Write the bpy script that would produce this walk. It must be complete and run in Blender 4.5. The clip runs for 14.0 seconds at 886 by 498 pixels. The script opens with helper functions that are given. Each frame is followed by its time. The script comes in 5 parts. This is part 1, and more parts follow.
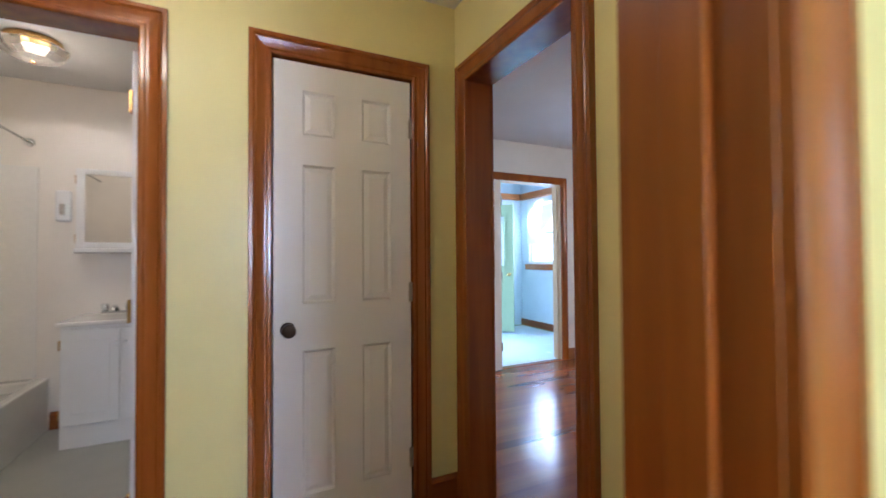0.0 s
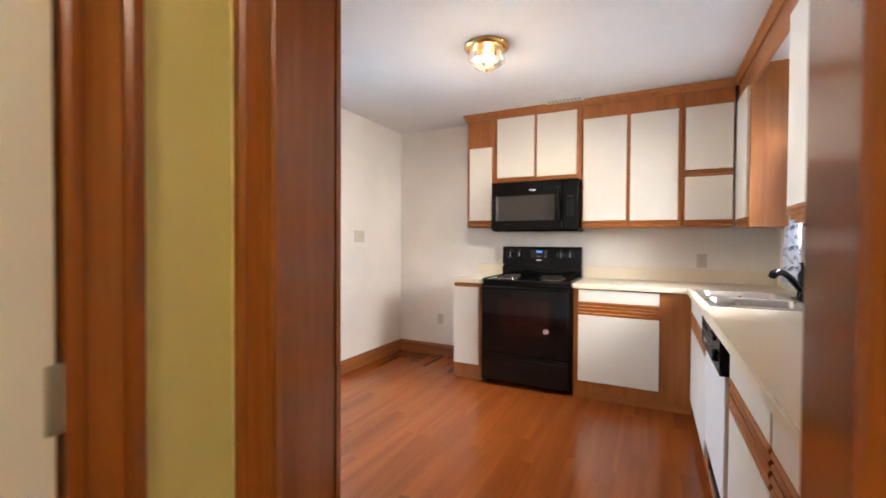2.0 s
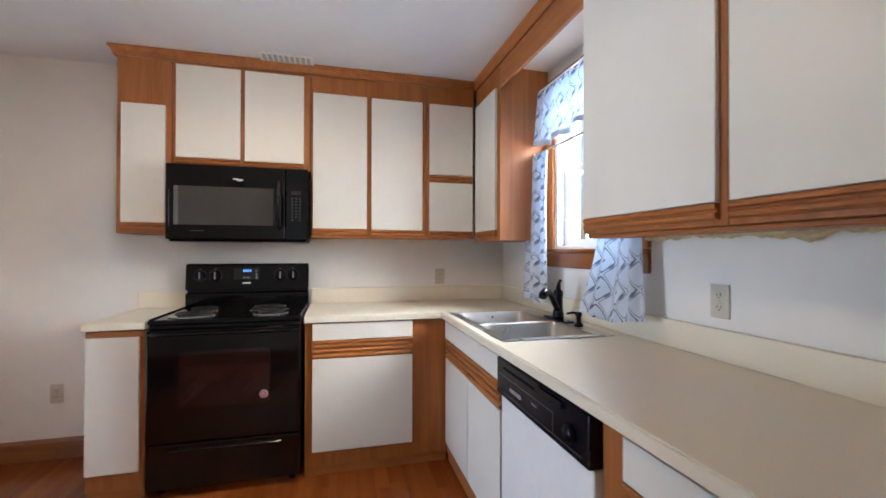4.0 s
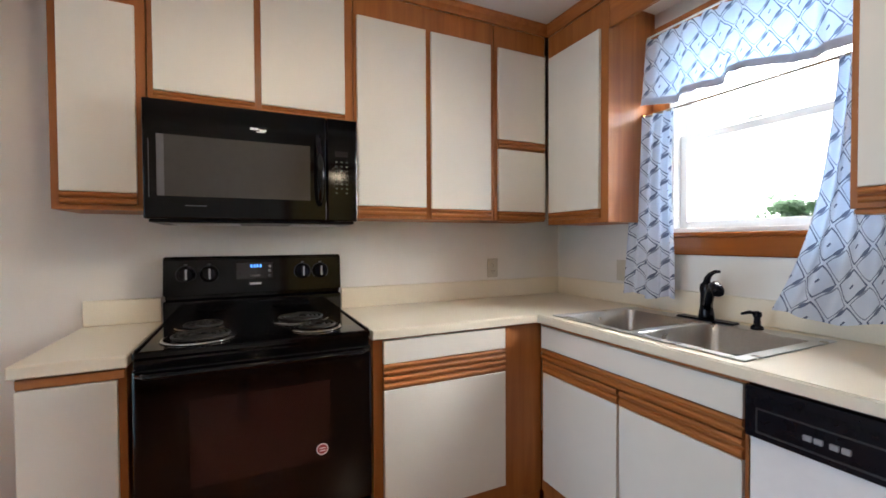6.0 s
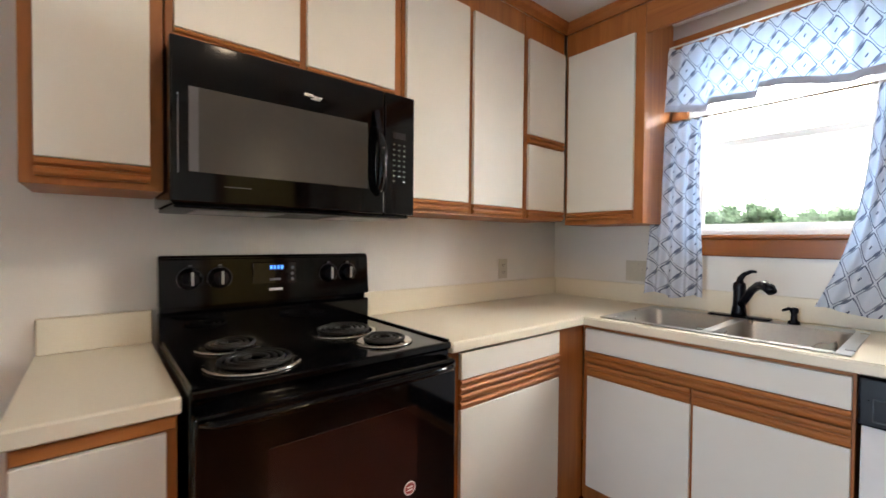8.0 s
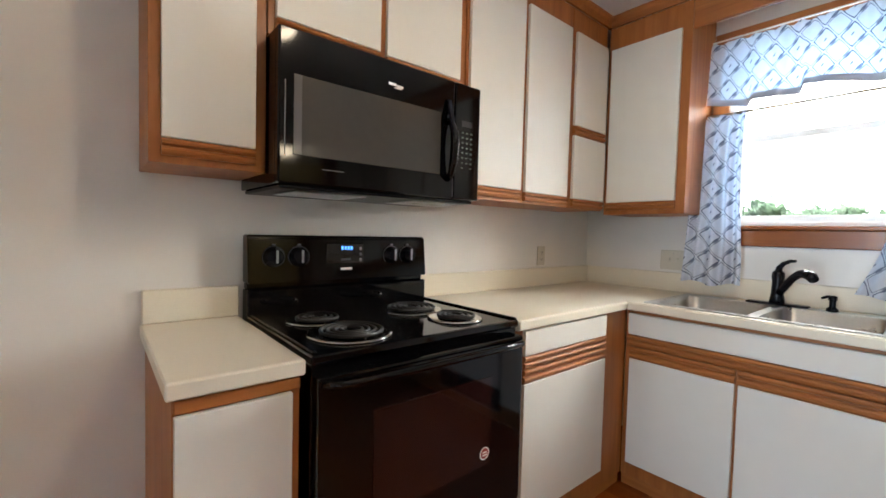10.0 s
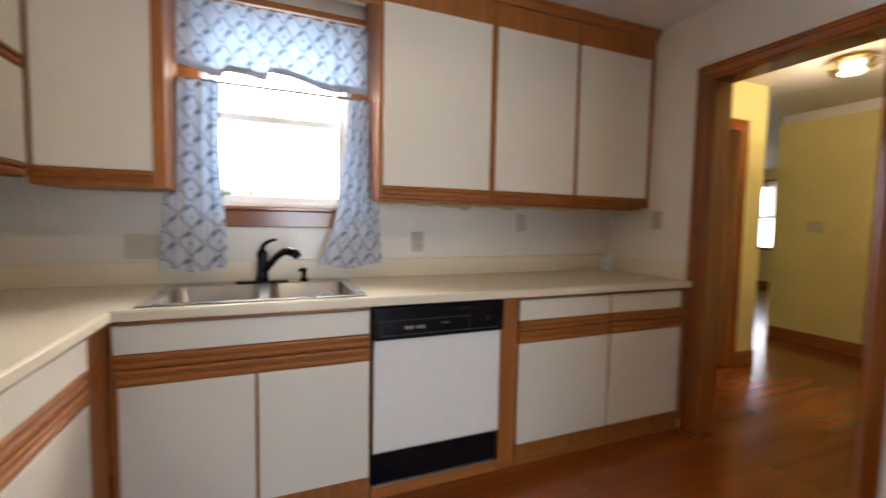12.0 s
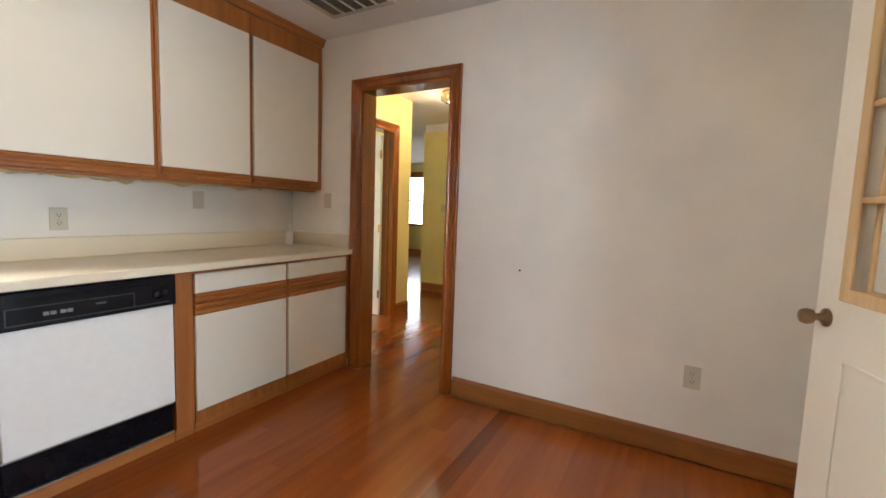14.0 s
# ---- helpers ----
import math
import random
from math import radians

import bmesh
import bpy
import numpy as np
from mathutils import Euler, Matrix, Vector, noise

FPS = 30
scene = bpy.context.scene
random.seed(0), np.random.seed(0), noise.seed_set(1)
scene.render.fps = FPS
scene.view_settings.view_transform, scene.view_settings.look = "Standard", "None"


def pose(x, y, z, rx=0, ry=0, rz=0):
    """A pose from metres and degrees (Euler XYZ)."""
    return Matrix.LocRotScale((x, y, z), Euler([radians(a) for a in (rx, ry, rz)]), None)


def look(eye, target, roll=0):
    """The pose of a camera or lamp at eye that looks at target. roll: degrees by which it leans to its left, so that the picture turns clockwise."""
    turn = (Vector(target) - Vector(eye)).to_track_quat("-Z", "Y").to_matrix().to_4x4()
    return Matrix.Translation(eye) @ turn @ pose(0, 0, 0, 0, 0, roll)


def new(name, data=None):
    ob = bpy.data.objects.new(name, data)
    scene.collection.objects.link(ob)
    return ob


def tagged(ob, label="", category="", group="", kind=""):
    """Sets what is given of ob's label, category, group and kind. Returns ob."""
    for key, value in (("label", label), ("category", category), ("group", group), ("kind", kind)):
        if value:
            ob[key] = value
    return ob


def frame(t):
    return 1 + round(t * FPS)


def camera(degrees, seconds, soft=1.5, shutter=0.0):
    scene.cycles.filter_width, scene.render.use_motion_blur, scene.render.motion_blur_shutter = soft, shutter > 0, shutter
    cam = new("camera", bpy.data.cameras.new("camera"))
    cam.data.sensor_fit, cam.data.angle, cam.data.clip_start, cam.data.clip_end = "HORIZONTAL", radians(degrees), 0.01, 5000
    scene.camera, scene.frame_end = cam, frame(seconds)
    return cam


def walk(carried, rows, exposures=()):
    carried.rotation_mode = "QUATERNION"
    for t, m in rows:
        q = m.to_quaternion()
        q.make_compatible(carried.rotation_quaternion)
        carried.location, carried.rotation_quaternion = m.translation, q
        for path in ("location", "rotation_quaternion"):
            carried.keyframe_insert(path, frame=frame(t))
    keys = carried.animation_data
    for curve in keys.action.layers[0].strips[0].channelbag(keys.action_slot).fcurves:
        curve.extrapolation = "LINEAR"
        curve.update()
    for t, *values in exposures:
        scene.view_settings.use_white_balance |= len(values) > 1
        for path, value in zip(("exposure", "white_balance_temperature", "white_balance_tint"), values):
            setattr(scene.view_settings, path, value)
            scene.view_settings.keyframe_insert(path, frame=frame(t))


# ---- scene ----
cam = camera(93.5, 14.0, soft=1.6, shutter=0.35)
PATH = [
    (0, (-1.125, -0.299, 1.201), (-0.248, 1.498, 1.241), -0.4),
    (0.5, (-1.059, 0.054, 1.213), (0.048, 1.719, 1.255), -1.0),
    (1, (-0.972, 0.365, 1.224), (0.433, 1.787, 1.286), -1.4),
    (1.5, (-0.849, 0.648, 1.221), (0.814, 1.758, 1.216), -0.6),
    (2, (-0.637, 0.896, 1.24), (1.152, 1.791, 1.207), 0.3),
    (2.5, (-0.442, 1.075, 1.251), (1.513, 1.491, 1.197), -0.6),
    (3, (-0.25, 1.176, 1.251), (1.747, 1.084, 1.194), -0.6),
    (3.2, (-0.134, 1.181, 1.261), (1.854, 0.965, 1.22), -0.2),
    (5.3, (0.999, 1.646, 1.29), (2.873, 0.948, 1.285), -0.3),
    (5.5, (1.079, 1.714, 1.283), (2.935, 0.969, 1.264), -0.1),
    (6, (1.225, 1.9, 1.267), (3.033, 1.047, 1.226), -0.3),
    (6.5, (1.338, 2.053, 1.252), (3.089, 1.087, 1.209), -0.5),
    (7, (1.559, 2.161, 1.258), (3.233, 1.067, 1.216), -0.5),
    (7.5, (1.722, 2.24, 1.256), (3.318, 1.036, 1.22), -0.2),
    (8, (1.756, 2.382, 1.257), (3.292, 1.102, 1.218), 0.5),
    (8.2, (1.765, 2.458, 1.256), (3.302, 1.179, 1.211), 0.7),
    (10.3, (1.894, 2.623, 1.224), (3.422, 1.335, 1.133), 1.7),
    (10.5, (1.972, 2.551, 1.23), (3.329, 1.084, 1.162), 1.5),
    (11, (2.114, 2.388, 1.255), (2.904, 0.551, 1.218), 1.0),
    (11.5, (2.215, 2.32, 1.25), (2.236, 0.323, 1.155), 0.7),
    (12, (2.303, 2.363, 1.232), (1.542, 0.518, 1.106), 1.0),
    (12.5, (2.288, 2.44, 1.239), (0.931, 0.976, 1.124), 1.9),
    (13, (2.321, 2.604, 1.232), (0.671, 1.481, 1.101), 2.0),
    (13.5, (2.372, 2.721, 1.224), (0.624, 1.766, 1.044), 2.0),
    (14, (2.403, 2.767, 1.228), (0.662, 1.8, 1.043), 2.0),
]
# seconds, stops, kelvin, tint: the camera's own balance drifts from cool to warm
EXPOSURES = [(0, -0.62, 5150, 14), (0.5, -0.35, 5450, 11), (1, -0.05, 5500, 11), (1.5, 0.23, 5800, 11), (2, 0.28, 6050, 13), (2.5, 0.1, 5900, 13), (3, 0, 5550, 12),
             (5.5, -0.45, 5870, 12), (6, -0.45, 5970, 12), (7, -0.45, 6070, 11), (8, -0.37, 6280, 12), (10.5, -0.3, 5980, 9), (11, -0.37, 6280, 10), (11.5, -0.57, 6380, 14),
             (12, -0.65, 6680, 14), (12.5, -0.7, 6380, 10), (13, -0.2, 6480, 9), (13.5, -0.05, 6580, 9), (14, -0.05, 6480, 10)]
walk(cam, [(t, look(eye, target, roll)) for t, eye, target, roll in PATH], EXPOSURES)

# ---- world, sun, large lights ----
world = bpy.data.worlds.new("world")
scene.world = world
world.use_nodes = True
wn = world.node_tree
sky = wn.nodes.new("ShaderNodeTexSky")
sky.sky_type, sky.sun_disc = "NISHITA", False
sky.sun_elevation, sky.sun_rotation = radians(48), radians(60)
sky.dust_density, sky.air_density = 3.0, 1.0
wn.links.new(sky.outputs[0], wn.nodes["Background"].inputs[0])
wn.nodes["Background"].inputs[1].default_value = 0.15
sun_data = bpy.data.lights.new("sun", "SUN")
sun_data.energy, sun_data.angle, sun_data.color = 5.0, radians(10), (1.0, 0.95, 0.88)
sun = new("sun", sun_data)
sun.matrix_world = look((20, 12, 24), (0, 0, 0))


def window_light(name, eye, target, w, h, watts, color=(0.86, 0.93, 1.0)):
    """Sky light that enters through a window's opening."""
    d = bpy.data.lights.new(name, "AREA")
    d.shape, d.size, d.size_y, d.energy, d.color = "RECTANGLE", w, h, watts, color
    ob = new(name, d)
    ob.matrix_world = look(eye, target)
    return ob


def bulb_light(name, place, watts, radius=0.04, color=(1.0, 0.78, 0.52)):
    d = bpy.data.lights.new(name, "POINT")
    d.energy, d.shadow_soft_size, d.color = watts, radius, color
    ob = new(name, d)
    ob.location = place
    return ob


def lamp_spot(name, place, watts, color=(1.0, 0.78, 0.52)):
    """A downward spot added at a ceiling lamp; its cone spares the ceiling."""
    d = bpy.data.lights.new(name, "SPOT")
    d.energy, d.shadow_soft_size, d.color, d.spot_size, d.spot_blend = watts, 0.09, color, radians(172), 0.25
    ob = new(name, d)
    ob.location = place
    return ob


window_light("kitchen_sky_light", (2.2, -1.3, 3.75), (2.25, 1.6, 0.8), 2.6, 1.4, 110, (0.80, 0.89, 1.0))
window_light("sink_window_light", (2.26, -0.40, 1.94), (2.26, 1.6, 1.58), 1.1, 0.86, 140, (1.0, 0.975, 0.86))
window_light("porch_window_light", (3.55, 5.15, 1.6), (1.5, 4.6, 1.0), 0.9, 1.1, 110, (0.74, 0.87, 1.0))
window_light("porch_door_light", (1.79, 5.93, 1.1), (1.79, 3.0, 1.0), 0.86, 2.0, 125, (0.72, 0.86, 1.0))
window_light("bedroom_window_light", (-0.6, -3.45, 1.5), (-1.0, 0, 1.2), 0.85, 1.2, 120)
window_light("living_window_light", (-7.95, -3.42, 1.5), (-3, -3.42, 1.5), 1.9, 1.7, 90)
lamp_spot("kitchen_lamp_spot", (1.85, 1.84, 2.36), 20)
bulb_light("kitchen_bulb_light", (1.85, 1.84, 2.36), 9, 0.09, (1.0, 0.70, 0.42))
bulb_light("hall_bulb_light", (-1.60, 0.62, 2.34), 33, 0.13, (1.0, 0.79, 0.52))
lamp_spot("bathroom_lamp_spot", (-2.2, 2.88, 2.36), 36)
bulb_light("bathroom_bulb_light", (-2.2, 2.88, 2.36), 6)


# ---- materials ----
def shader(name):
    m = bpy.data.materials.new(name)
    m.use_nodes = True
    nt = m.node_tree
    return m, nt, nt.nodes["Principled BSDF"]


def mixer(nt, fac, a, b):
    n = nt.nodes.new("ShaderNodeMix")
    n.data_type = "RGBA"
    for sock, v in ((0, fac), (6, a), (7, b)):
        if isinstance(v, bpy.types.NodeSocket):
            nt.links.new(v, n.inputs[sock])
        else:
            n.inputs[sock].default_value = v if sock == 0 else (*v, 1)
    return n.outputs[2]


def ramp(nt, src, a, b):
    n = nt.nodes.new("ShaderNodeMapRange")
    n.inputs[1].default_value, n.inputs[2].default_value = a, b
    nt.links.new(src, n.inputs[0])
    return n.outputs[0]


def noise_tex(nt, scale, detail=4, stretch=(1, 1, 1), rough=0.55, coords="Object", distort=0.0, own=False):
    tc, mp, nz = nt.nodes.new("ShaderNodeTexCoord"), nt.nodes.new("ShaderNodeMapping"), nt.nodes.new("ShaderNodeTexNoise")
    mp.inputs["Scale"].default_value = stretch
    nz.inputs["Scale"].default_value, nz.inputs["Detail"].default_value = scale, detail
    nz.inputs["Roughness"].default_value, nz.inputs["Distortion"].default_value = rough, distort
    nt.links.new(tc.outputs[coords], mp.inputs[0])
    if own:  # every board cut from another plank
        oi, sc = nt.nodes.new("ShaderNodeObjectInfo"), nt.nodes.new("ShaderNodeMath")
        sc.operation, sc.inputs[1].default_value = "MULTIPLY", 90.0
        nt.links.new(oi.outputs["Random"], sc.inputs[0])
        nt.links.new(sc.outputs[0], mp.inputs["Location"])
    nt.links.new(mp.outputs[0], nz.inputs[0])
    return nz.outputs[0]


def bump(nt, bsdf, height, strength, dist=0.002):
    b = nt.nodes.new("ShaderNodeBump")
    b.inputs["Strength"].default_value, b.inputs["Distance"].default_value = strength, dist
    nt.links.new(height, b.inputs["Height"])
    nt.links.new(b.outputs[0], bsdf.inputs["Normal"])


def painted(name, color, rough=0.5, mottled=0.06, grain=220, strength=0.25):
    """Rolled wall paint: fine stipple, faint cloudy unevenness."""
    m, nt, p = shader(name)
    big = noise_tex(nt, 1.6, 3)
    dark = tuple(c * (1 - mottled * 2) for c in color)
    nt.links.new(mixer(nt, ramp(nt, big, 0.3, 0.7), dark, color), p.inputs["Base Color"])
    p.inputs["Roughness"].default_value = rough
    bump(nt, p, noise_tex(nt, grain, 2), strength, 0.0015)
    return m


def wooden(name, dark, light, along="Z", rough=0.3, coat=0.0, scale=1.0, per_piece=0.0, pores=0.5):
    """Stained wood with grain along one axis."""
    m, nt, p = shader(name)
    st = {"X": (0.8, 14, 14), "Y": (14, 0.8, 14), "Z": (14, 14, 0.8)}[along]
    fine = {"X": (3, 90, 90), "Y": (90, 3, 90), "Z": (90, 90, 3)}[along]
    g1 = noise_tex(nt, 1.6 * scale, 5, st, 0.6, distort=0.6, own=per_piece > 0)
    g2 = noise_tex(nt, 1.5 * scale, 3, fine, 0.6, own=per_piece > 0)
    c = mixer(nt, ramp(nt, g1, 0.28, 0.72), dark, light)
    deep = tuple(v * 0.55 for v in dark)
    pore = ramp(nt, g2, 0.62, 0.8)
    mul = nt.nodes.new("ShaderNodeMath")
    mul.operation = "MULTIPLY"
    mul.inputs[1].default_value = pores
    nt.links.new(pore, mul.inputs[0])
    c = mixer(nt, mul.outputs[0], c, deep)
    if per_piece:
        oi, hs = nt.nodes.new("ShaderNodeObjectInfo"), nt.nodes.new("ShaderNodeHueSaturation")
        nt.links.new(c, hs.inputs["Color"])
        mr = nt.nodes.new("ShaderNodeMapRange")
        mr.inputs[3].default_value, mr.inputs[4].default_value = 1 - per_piece, 1 + per_piece
        nt.links.new(oi.outputs["Random"], mr.inputs[0])
        nt.links.new(mr.outputs[0], hs.inputs["Value"])
        c = hs.outputs[0]
    nt.links.new(c, p.inputs["Base Color"])
    rr = nt.nodes.new("ShaderNodeMapRange")
    rr.inputs[3].default_value, rr.inputs[4].default_value = rough * 0.8, rough * 1.3
    nt.links.new(noise_tex(nt, 5, 3), rr.inputs[0])
    nt.links.new(rr.outputs[0], p.inputs["Roughness"])
    p.inputs["Coat Weight"].default_value, p.inputs["Coat Roughness"].default_value = coat, 0.12
    bump(nt, p, g2, 0.05, 0.001)
    return m


def plain(name, color, rough=0.4, metal=0.0, spec=0.5, wear=0.05, scale=30, transmission=0.0):
    m, nt, p = shader(name)
    n = noise_tex(nt, scale, 3)
    nt.links.new(mixer(nt, n, tuple(max(0, c * (1 - wear)) for c in color), tuple(min(1, c * (1 + wear)) for c in color)), p.inputs["Base Color"])
    rr = nt.nodes.new("ShaderNodeMapRange")
    rr.inputs[3].default_value, rr.inputs[4].default_value = rough * 0.85, min(1, rough * 1.2)
    nt.links.new(noise_tex(nt, 6, 3), rr.inputs[0])
    nt.links.new(rr.outputs[0], p.inputs["Roughness"])
    p.inputs["Metallic"].default_value, p.inputs["Specular IOR Level"].default_value = metal, spec
    p.inputs["Transmission Weight"].default_value = transmission
    return m


def glowing(name, color, power):
    m, nt, p = shader(name)
    p.inputs["Base Color"].default_value = (*color, 1)
    p.inputs["Emission Color"].default_value, p.inputs["Emission Strength"].default_value = (*color, 1), power
    return m


white_paint = painted("warm_white_wall_paint", (0.85, 0.82, 0.765), 0.27)
yellow_paint = painted("pale_yellow_wall_paint", (0.79, 0.705, 0.31), 0.38)
ceiling_paint = painted("ceiling_paint", (0.80, 0.80, 0.80), 0.8, 0.04, 90, 0.5)
bath_paint = painted("bathroom_paint", (0.82, 0.77, 0.70), 0.35)
porch_paint = painted("porch_paint", (0.72, 0.82, 0.88), 0.5)
door_paint = painted("white_door_enamel", (0.80, 0.79, 0.78), 0.35, 0.03, 120, 0.1)
cream_door_paint = painted("cream_door_enamel", (0.78, 0.75, 0.68), 0.4, 0.03, 120, 0.1)
green_door_paint = painted("pale_green_enamel", (0.40, 0.50, 0.30), 0.45)
trim_wood = wooden("red_brown_varnished_trim", (0.185, 0.043, 0.004), (0.295, 0.084, 0.009), "Z", 0.22, 0.45, 0.55, 0.0, 0.12)
trim_wood_x = wooden("red_brown_varnished_trim_across", (0.185, 0.043, 0.004), (0.295, 0.084, 0.009), "X", 0.22, 0.45, 0.55, 0.0, 0.12)
trim_wood_y = wooden("red_brown_varnished_trim_along", (0.185, 0.043, 0.004), (0.295, 0.084, 0.009), "Y", 0.22, 0.45, 0.55, 0.0, 0.12)
base_wood_x = wooden("baseboard_wood_x", (0.18, 0.058, 0.012), (0.30, 0.108, 0.024), "X", 0.35, 0.3)
base_wood_y = wooden("baseboard_wood_y", (0.18, 0.058, 0.012), (0.30, 0.108, 0.024), "Y", 0.35, 0.3)
oak_z = wooden("orange_oak_upright", (0.26, 0.082, 0.015), (0.42, 0.150, 0.032), "Z", 0.45, 0.05)
oak_x = wooden("orange_oak_x", (0.26, 0.082, 0.015), (0.42, 0.150, 0.032), "X", 0.45, 0.05)
oak_y = wooden("orange_oak_y", (0.26, 0.082, 0.015), (0.42, 0.150, 0.032), "Y", 0.45, 0.05)
pale_wood = wooden("bare_pine", (0.50, 0.33, 0.16), (0.66, 0.47, 0.26), "Z", 0.5)
floor_wood = wooden("floor_strip_oak", (0.19, 0.043, 0.0075), (0.285, 0.075, 0.0135), "X", 0.17, 0.0, 0.34, 0.05, 0.08)
floor_wood_dark = wooden("floor_strip_dark", (0.105, 0.026, 0.005), (0.175, 0.045, 0.009), "X", 0.18, 0.0, 0.7, 0.0, 0.2)
laminate = plain("white_laminate", (0.765, 0.74, 0.67), 0.38, wear=0.03, scale=8)
counter_mat = plain("cream_counter_laminate", (0.78, 0.71, 0.57), 0.32, wear=0.05, scale=160)
black_enamel = plain("black_enamel", (0.0015, 0.0015, 0.002), 0.07, spec=0.35, wear=0.2)
black_plastic = plain("black_plastic", (0.005, 0.005, 0.008), 0.25, spec=0.2, wear=0.2)
black_glass = plain("smoked_glass", (0.012, 0.010, 0.011), 0.04, wear=0.1, spec=0.8)
oven_glass = plain("brown_oven_glass", (0.016, 0.0055, 0.0045), 0.05, wear=0.1, spec=0.4)
mw_bevel_sheen = plain("bevel_sheen_grey", (0.11, 0.105, 0.11), 0.15, spec=0.5)
mw_window = plain("microwave_screen_glass", (0.050, 0.045, 0.040), 0.20, wear=0.1, spec=0.4)
chrome = plain("chrome", (0.75, 0.75, 0.75), 0.12, 1.0)
drip_chrome = plain("worn_chrome_bowl", (0.62, 0.60, 0.57), 0.14, 1.0, wear=0.25, scale=60)
steel = plain("brushed_steel", (0.55, 0.55, 0.54), 0.28, 1.0, wear=0.1, scale=90)
coil_mat = plain("burner_coil_iron", (0.018, 0.017, 0.016), 0.45, 0.4)
bronze = plain("dark_bronze", (0.055, 0.045, 0.035), 0.3, 0.9, wear=0.3)
brass = plain("brass", (0.65, 0.42, 0.16), 0.25, 1.0, wear=0.2)
grey_metal = plain("grey_hinge_steel", (0.42, 0.40, 0.36), 0.35, 0.9)
ivory = plain("ivory_plastic", (0.55, 0.51, 0.42), 0.35)
dark_slot = plain("dark_slot", (0.003, 0.003, 0.003), 0.7, spec=0.1)
white_plastic = plain("white_plastic", (0.82, 0.82, 0.82), 0.3)
light_mark = plain("pale_print", (0.13, 0.13, 0.13), 0.4)
ring_grey = plain("dial_ring_grey", (0.035, 0.035, 0.038), 0.35)
key_print = plain("dim_green_grey_print", (0.075, 0.095, 0.07), 0.4)
button_grey = plain("pale_grey_plastic", (0.34, 0.34, 0.36), 0.35)
knob_silver = plain("brushed_silver_mark", (0.42, 0.42, 0.44), 0.3, 0.7)
knob_mark = plain("knob_indicator", (0.75, 0.75, 0.75), 0.35)
badge_red = plain("dark_red_print", (0.25, 0.03, 0.03), 0.4)
vinyl_white = plain("white_vinyl_sash", (0.80, 0.82, 0.83), 0.4)
grille_grey = plain("painted_grille", (0.50, 0.48, 0.44), 0.5)
grille_dark = plain("grille_recess", (0.10, 0.095, 0.085), 0.8)
foam = plain("old_yellow_caulk", (0.62, 0.50, 0.28), 0.8, wear=0.3, scale=50)
tub_white = plain("tub_acrylic", (0.78, 0.76, 0.72), 0.2)
bath_floor_mat = plain("grey_vinyl_floor", (0.36, 0.36, 0.32), 0.35, wear=0.12, scale=6)
porch_floor_mat = plain("pale_blue_vinyl_floor", (0.55, 0.66, 0.72), 0.25, wear=0.06, scale=4)
mirror_mat = plain("mirror_silver", (0.9, 0.9, 0.9), 0.02, 1.0, wear=0.0)
display_blue = glowing("clock_digits", (0.10, 0.35, 1.0), 1.6)
sky_glow = glowing("overcast_sky_glow", (1.0, 0.99, 0.95), 16.0)
bulb_glow = glowing("hot_bulb", (1.0, 0.72, 0.42), 22.0)
ground_mat = plain("mown_grass", (0.09, 0.13, 0.035), 0.9, wear=0.4, scale=3)
bark = plain("bark", (0.10, 0.07, 0.05), 0.9, wear=0.3)


def leaf_material():
    m, nt, p = shader("tree_leaves")
    g = nt.nodes.new("ShaderNodeNewGeometry")
    nt.links.new(mixer(nt, g.outputs["Random Per Island"], (0.20, 0.28, 0.20), (0.32, 0.40, 0.32)), p.inputs["Base Color"])
    p.inputs["Roughness"].default_value = 0.6
    tr, mx = nt.nodes.new("ShaderNodeBsdfTranslucent"), nt.nodes.new("ShaderNodeMixShader")
    tr.inputs[0].default_value, mx.inputs[0].default_value = (0.40, 0.55, 0.36, 1), 0.5
    nt.links.new(p.outputs[0], mx.inputs[1])
    nt.links.new(tr.outputs[0], mx.inputs[2])
    nt.links.new(mx.outputs[0], nt.nodes["Material Output"].inputs[0])
    return m


leaves = leaf_material()


def clear_glass(name, tint=(1, 1, 1), rough=0.0):
    m, nt, p = shader(name)
    p.inputs["Base Color"].default_value = (*tint, 1)
    p.inputs["Roughness"].default_value = rough
    p.inputs["Transmission Weight"].default_value, p.inputs["IOR"].default_value = 1.0, 1.45
    return m


pane_glass = clear_glass("window_glass")
lamp_glass = clear_glass("cut_lamp_glass", (1.0, 0.96, 0.9), 0.30)


